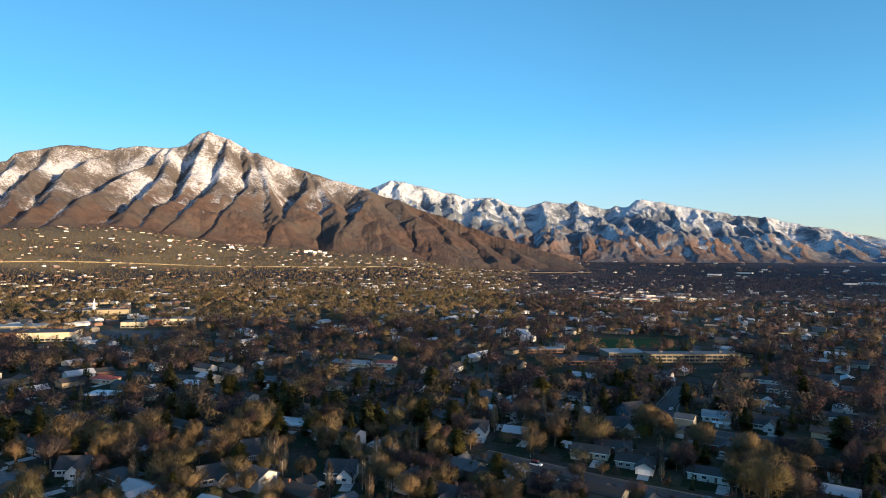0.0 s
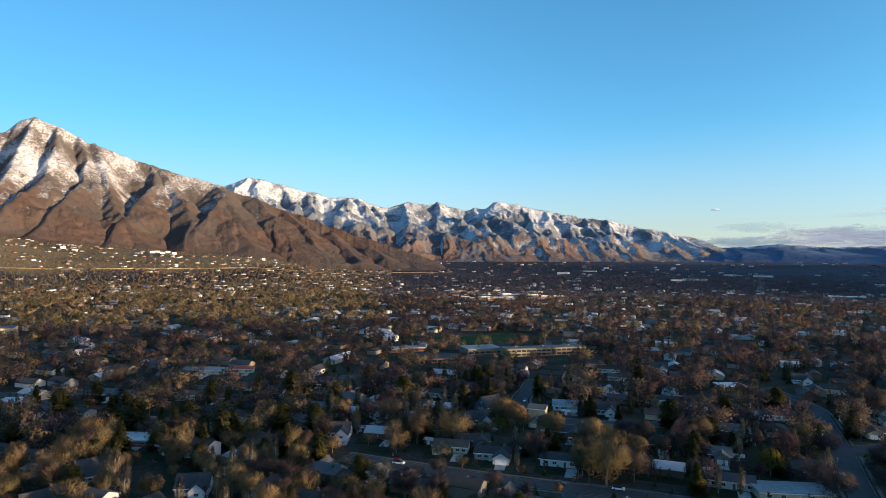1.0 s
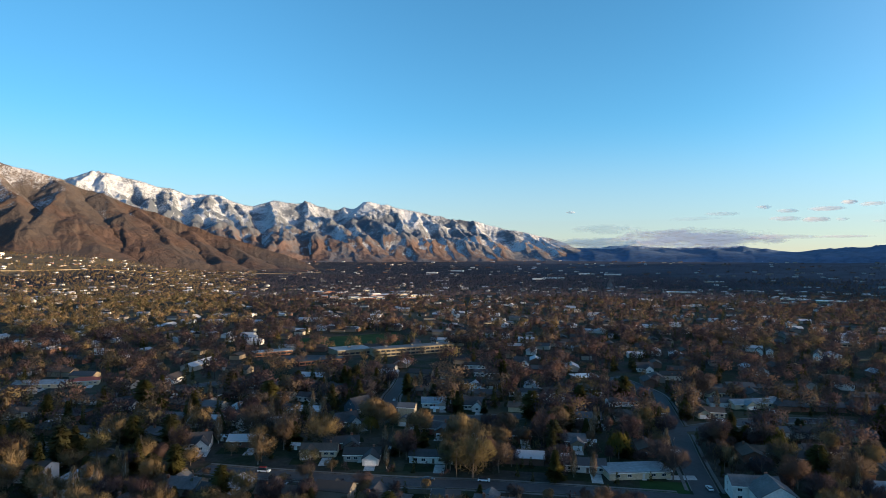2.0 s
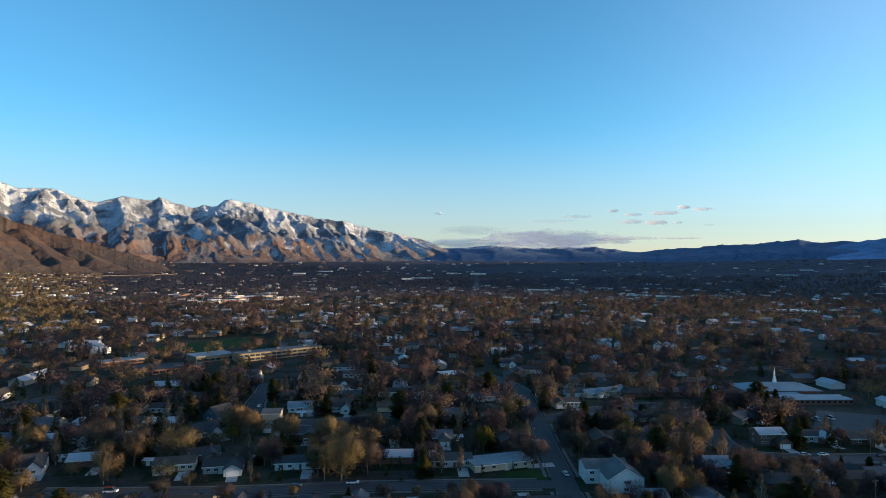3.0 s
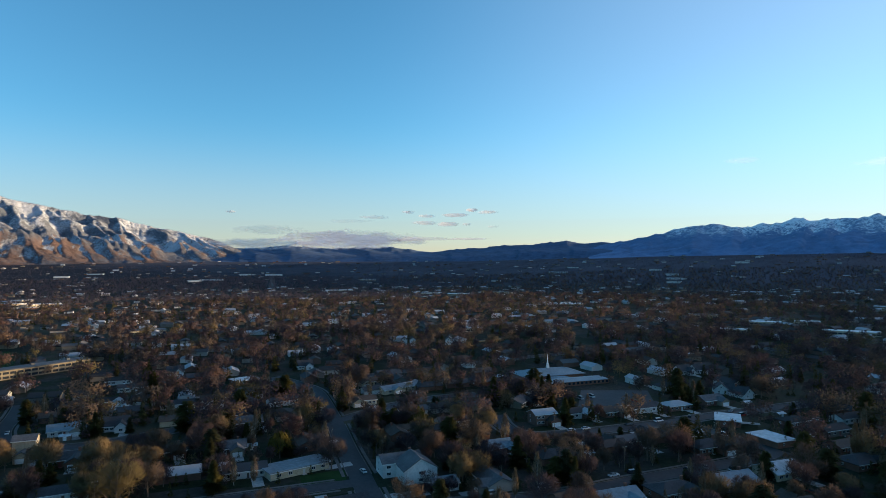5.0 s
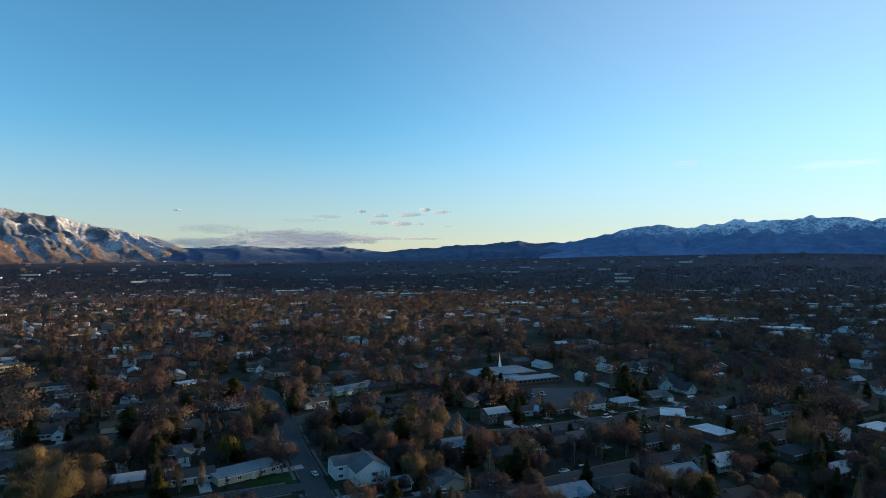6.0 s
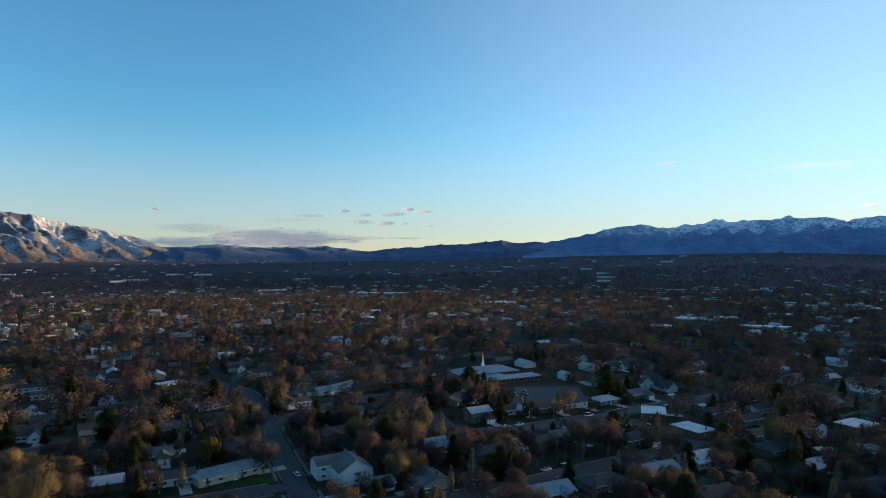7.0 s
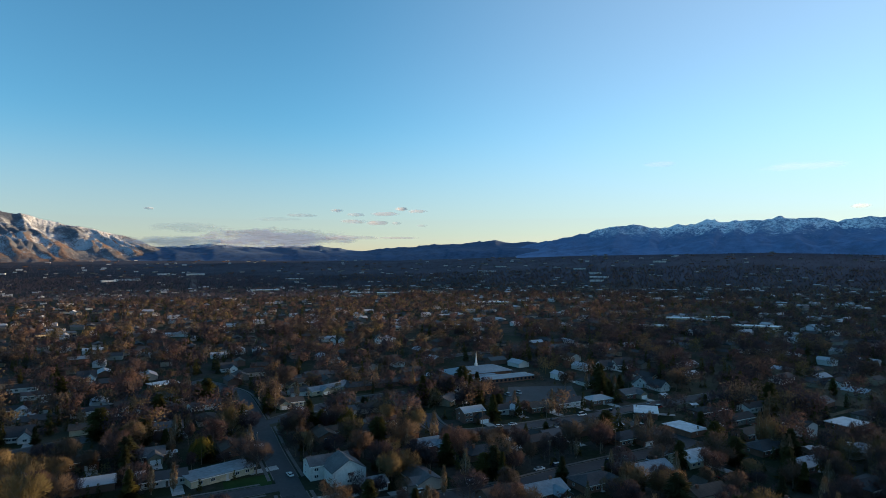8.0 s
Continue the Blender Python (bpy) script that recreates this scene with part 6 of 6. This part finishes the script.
woods("woods_beside", "unseen bare brown trees in the west, added for shade", x, y, LOD["bare3"], TWIGS, 10.0)


# ---- vehicles, poles, fences ----
def make_car(L, W, H, van):
    """A parked car: lower body, glazed cabin, four wheels with rims, lights."""
    car = tagged(new("car"), "parked van beside a house" if van else "parked car beside the street", "car", "parked cars")
    B, C, G = Build(), Build(), Build()
    def ring(x0, x1, w, z):
        return [(x0, -w, z), (x1, -w, z), (x1, w, z), (x0, w, z)]
    B.hull(ring(-L / 2, L / 2, W / 2, 0.3), ring(-L / 2 - 0.04, L / 2 + 0.04, W / 2 + 0.03, 0.62))
    B.hull(ring(-L / 2 - 0.04, L / 2 + 0.04, W / 2 + 0.03, 0.62), ring(-L / 2 + 0.08, L / 2 - 0.1, W / 2 - 0.06, 0.95))
    a, b = (-L / 2 + 0.15, L * 0.3) if van else (-L * 0.4, L * 0.24)
    G.hull(ring(a, b, W / 2 - 0.08, 0.95), ring(a + 0.35, b - 0.6, W / 2 - 0.24, H - 0.06))
    C.hull(ring(a + 0.34, b - 0.58, W / 2 - 0.22, H - 0.06), ring(a + 0.45, b - 0.7, W / 2 - 0.32, H))
    part("body", B, CAR_PAINT, car), part("glazing", G, PANE, car), part("roof", C, CAR_PAINT, car)
    for x in (-L * 0.31, L * 0.31):
        for y in (-W / 2 + 0.04, W / 2 - 0.04):
            w = Build()
            c = [(x + 0.33 * math.cos(k * math.pi / 5), 0.33 + 0.33 * math.sin(k * math.pi / 5)) for k in range(10)]
            w.hull([(p, y - 0.11, q) for p, q in c], [(p, y + 0.11, q) for p, q in c])
            part("wheel", w, TYRE, car)
    for y in (-W * 0.33, W * 0.33):
        h = Build()
        h.box(L / 2 - 0.02, L / 2 + 0.05, y - 0.2, y + 0.2, 0.66, 0.8)
        part("headlight", h, TRIM, car)
    return car


CARS = []


def car(x, y, turn, kind=0):
    m = pose(x, y, 0.07, 0, 0, turn)
    while len(CARS) <= kind:
        CARS.append(None)
    if CARS[kind] is None:
        CARS[kind] = make_car(*((4.6, 1.8, 1.45, False), (5.2, 2.0, 2.1, True), (4.9, 1.9, 1.7, True))[kind])
        CARS[kind].matrix_basis = m
    else:
        copy_thing(CARS[kind], m)


for i, (x, y, t) in enumerate([(303, 126.5, GRID), (310, 121.5, GRID), (347, 94, GRID), (250, 86, GRID), (258, 80.5, GRID), (282, 57, GRID + 60), (275, 62, GRID), (231, 101, GRID), (290, 255, 30), (283, 247, 100),
                               (196, 175, 60), (215, 160, 40), (41, 266, GRID), (100, 229, GRID), (120, 219, GRID), (136, 366, 65), (366, 82, GRID + 45), (338, 60, 50), (330, 105, GRID), (205, 118, GRID)]):
    car(x, y, t, (0, 0, 1, 0, 2)[i % 5])
for i, (x, y, t) in enumerate(YARD_CARS):
    car(x, y, t, (2, 1, 0)[i % 3])
for i in range(16):
    x, y = 352 + 60 * RNG.random(), 112 + 40 * RNG.random()
    if abs((x - 387) * 0.55 + (y - 131) * 0.83) < 18 and abs((x - 387) * 0.83 - (y - 131) * 0.55) < 26 and i < 5:
        car(x, y, GRID + 90, i % 3)


def utility_pole(x, y, turn):
    p = tagged(new("utility_pole"), "tall wooden utility pole beside the street", "utility pole", "poles along the streets")
    p.matrix_basis = pose(x, y, 0, 0, 0, turn)
    B, C, T = Build(), Build(), Build()
    B.tube([(0, 0, -0.2), (0, 0, 6), (0, 0, 11)], [0.14, 0.11, 0.08], 8)
    C.box(-1.2, 1.2, -0.06, 0.06, 10.2, 10.4)
    T.tube([(0.3, 0.2, 8.6), (0.3, 0.2, 9.6)], [0.25, 0.25], 8)
    part("pole", B, BARK, p), part("crossarm", C, BARK, p), part("transformer", T, BARK, p)
    for q in (-1.05, -0.5, 0.5, 1.05):
        I = Build()
        I.tube([(q, 0, 10.4), (q, 0, 10.62)], [0.05, 0.03], 6)
        part("insulator", I, TRIM, p)
    return p


first = utility_pole(272, 254, 20)
for x, y, t in [(288, 243, GRID), (231, 236, 50), (209, 206, 50), (329, 109, GRID), (296, 133, GRID), (258, 84, GRID), (290, 63, GRID), (112, 228, GRID), (320, 60, 50), (308, 329, 60)]:
    copy_thing(first, pose(x, y, 0, 0, 0, t))


def make_shed():
    """A small garden shed with a pale sheet roof."""
    sh = tagged(new("garden_shed"), "small garden shed with a pale sheet roof", "shed", "sheds in back yards")
    B, R, D = Build(), Build(), Build()
    gable_wall(B, 5, 3.6, 0, 2.2, 0.7)
    gable(R, 5, 3.6, 2.2, 0.7, 0.3, 0.1)
    D.box(-0.8, 0.8, -1.86, -1.78, 0, 1.9)
    part("wall", B, WOOD, sh), part("roof", R, WHITE_ROOF, sh), part("door", D, TRIM, sh)
    return sh


shed = None
for x, y, t in [(214, 259, 0), (233, 259, 20), (228, 226, 60), (190, 240, 0), (165, 228, 0), (252, 190, 40), (300, 262, 0), (247, 130, 0), (268, 104, 0), (330, 70, 10), (312, 46, 0), (352, 24, 0), (368, -8, 0), (330, -16, 0),
                (60, 292, 0), (100, 268, 0), (30, 320, 0), (-60, 300, 0), (-92, 308, 0), (-140, 272, 0), (-30, 268, 0), (170, 300, 0), (148, 330, 0), (240, 320, 0), (415, 60, 0), (395, 40, 0)]:
    m = pose(x, y, 0, 0, 0, GRID + t)
    if road_gap(x, y) < 7:
        continue
    if shed is None:
        shed = make_shed()
        shed.matrix_basis = m
    else:
        copy_thing(shed, m)


def make_fence():
    """A board fence of posts and planks round a back yard."""
    f = tagged(new("fence"), "weathered board fence between back yards", "fence", "yard fences")
    for i in range(9):
        P = Build()
        P.box(-10 + i * 2.5 - 0.06, -10 + i * 2.5 + 0.06, -0.06, 0.06, 0, 1.85)
        part("post", P, WOOD, f)
    R = Build()
    for i in range(80):
        R.box(-10 + i * 0.25 + 0.01, -10 + i * 0.25 + 0.23, -0.09, -0.062, 0.08, 1.7 + 0.06 * RNG.random())
    tagged(part("board", R, WOOD, f), kind="stuff")
    return f


for i, (hx, hy, turn, clear) in enumerate(HOUSES[::7]):
    m = pose(hx, hy, 0, 0, 0, GRID + turn) @ pose(4.2, -9.5, 0)
    if road_gap(m.translation.x, m.translation.y) > 6:
        car(m.translation.x, m.translation.y, GRID + turn + 90, (0, 2, 1)[i % 3])

fence = None
for hx, hy, turn, clear in HOUSES[::6]:
    m = pose(hx, hy, 0, 0, 0, GRID + turn) @ pose(0, 13.5, 0)
    if road_gap(m.translation.x, m.translation.y) < 14 or math.hypot(hx, hy) > 420:
        continue
    if fence is None:
        fence = make_fence()
        fence.matrix_basis = m
    else:
        copy_thing(fence, m)


# ---- evening clouds low over the southern hills ----
def cloud_material():
    """A flat sheet of cloud: drawn out along its length, firm below, fraying above and at its ends."""
    m, nt, b = nodes_of("thin_cloud")
    tc = nt.nodes.new("ShaderNodeTexCoord")
    sep = nt.nodes.new("ShaderNodeSeparateXYZ")
    nt.links.new(tc.outputs["Generated"], sep.inputs[0])
    drawn = nt.nodes.new("ShaderNodeMapping")
    drawn.inputs["Scale"].default_value = (0.0055, 0.01, 0.022)
    nt.links.new(tc.outputs["Object"], drawn.inputs["Vector"])
    which = nt.nodes.new("ShaderNodeObjectInfo").outputs["Random"]
    shift = nt.nodes.new("ShaderNodeVectorMath")
    shift.operation = "ADD"
    nt.links.new(drawn.outputs[0], shift.inputs[0])
    far = nt.nodes.new("ShaderNodeCombineXYZ")
    nt.links.new(math_of(nt, "MULTIPLY", which, 40.0), far.inputs[0])
    nt.links.new(far.outputs[0], shift.inputs[1])
    dx = math_of(nt, "MULTIPLY", math_of(nt, "SUBTRACT", sep.outputs[0], 0.56), 2.0)
    dz = math_of(nt, "MULTIPLY", math_of(nt, "SUBTRACT", sep.outputs[2], 0.36), 2.3)
    away = math_of(nt, "ADD", math_of(nt, "MULTIPLY", dx, dx), math_of(nt, "MULTIPLY", dz, dz))
    lump, wisp = noise_of(nt, shift.outputs[0], 1.0, 5.0, 0.5), noise_of(nt, shift.outputs[0], 4.0, 5.0, 0.6)
    edge = math_of(nt, "SUBTRACT", math_of(nt, "ADD", math_of(nt, "MULTIPLY", lump, 1.2), math_of(nt, "MULTIPLY", wisp, 0.5)), math_of(nt, "ADD", math_of(nt, "MULTIPLY", away, 0.9), 0.2))
    thick = nt.nodes.new("ShaderNodeAttribute")
    thick.attribute_name = "tint"
    alpha = math_of(nt, "MULTIPLY", math_of(nt, "MULTIPLY", edge, 2.0, True), thick.outputs["Fac"])
    puff = add(nt, "Bump", Strength=1.0, Distance=60.0)
    nt.links.new(lump, puff.inputs["Height"])
    white, glow, veil = add(nt, "BsdfDiffuse", Color=(0.62, 0.6, 0.62, 1)), add(nt, "BsdfTranslucent", Color=(0.36, 0.35, 0.38, 1)), nt.nodes.new("ShaderNodeBsdfTransparent")
    both, seen = nt.nodes.new("ShaderNodeAddShader"), nt.nodes.new("ShaderNodeMixShader")
    nt.links.new(puff.outputs["Normal"], white.inputs["Normal"])
    nt.links.new(white.outputs[0], both.inputs[0]), nt.links.new(glow.outputs[0], both.inputs[1])
    nt.links.new(alpha, seen.inputs[0]), nt.links.new(veil.outputs[0], seen.inputs[1]), nt.links.new(both.outputs[0], seen.inputs[2])
    nt.links.new(seen.outputs[0], nt.nodes["Material Output"].inputs["Surface"])
    nt.nodes.remove(b)
    return m


CLOUD = cloud_material()
# heading, rise, length, height, thickness: the long bank and its veils, then the small shreds
BANK = [(46.0, 2.1, 1350, 210, 0.95), (38.4, 1.6, 900, 120, 0.7), (53.3, 1.95, 520, 45, 0.5), (39.2, 2.84, 620, 110, 0.28), (46.8, 3.57, 420, 44, 0.15), (81.5, 8.24, 260, 60, 0.12), (92.2, 7.42, 600, 80, 0.12)]
SHREDS = [(52.3, 4.41, 130, 36, 0.7), (58.3, 4.56, 110, 40, 0.75), (59.7, 4.38, 190, 42, 0.6), (56.5, 4.14, 270, 44, 0.65), (54.0, 4.03, 160, 36, 0.5), (53.8, 3.46, 230, 50, 0.6), (56.0, 3.28, 200, 46, 0.7),
          (57.8, 3.25, 90, 30, 0.4), (57.7, 1.88, 430, 26, 0.55), (49.1, 3.92, 270, 40, 0.35), (36.5, 4.24, 80, 26, 0.5), (60.2, 3.01, 110, 24, 0.25), (96.4, 3.99, 130, 40, 0.35)]
for a, el, w, h, dense in BANK + SHREDS:
    x, y = place(a, 4600)
    n, k = 24, 7
    uu, vv = np.meshgrid(np.linspace(-0.5, 0.5, n), np.linspace(-0.5, 0.5, k), indexing="ij")
    v = np.stack([uu * w, 60 * (uu ** 2 + vv ** 2) - 12 * vv, vv * h], -1).reshape(-1, 3)
    c = new("cloud", big_mesh("cloud", v, grid_faces(n, k), CLOUD, np.full(n * k, dense), soft=True))
    c.matrix_basis = pose(x, y, 90 + 4600 * math.tan(radians(el)), 0, 0, -a)
    tagged(c, "thin grey evening cloud low in the sky", "cloud", "clouds over the hills", "structure")
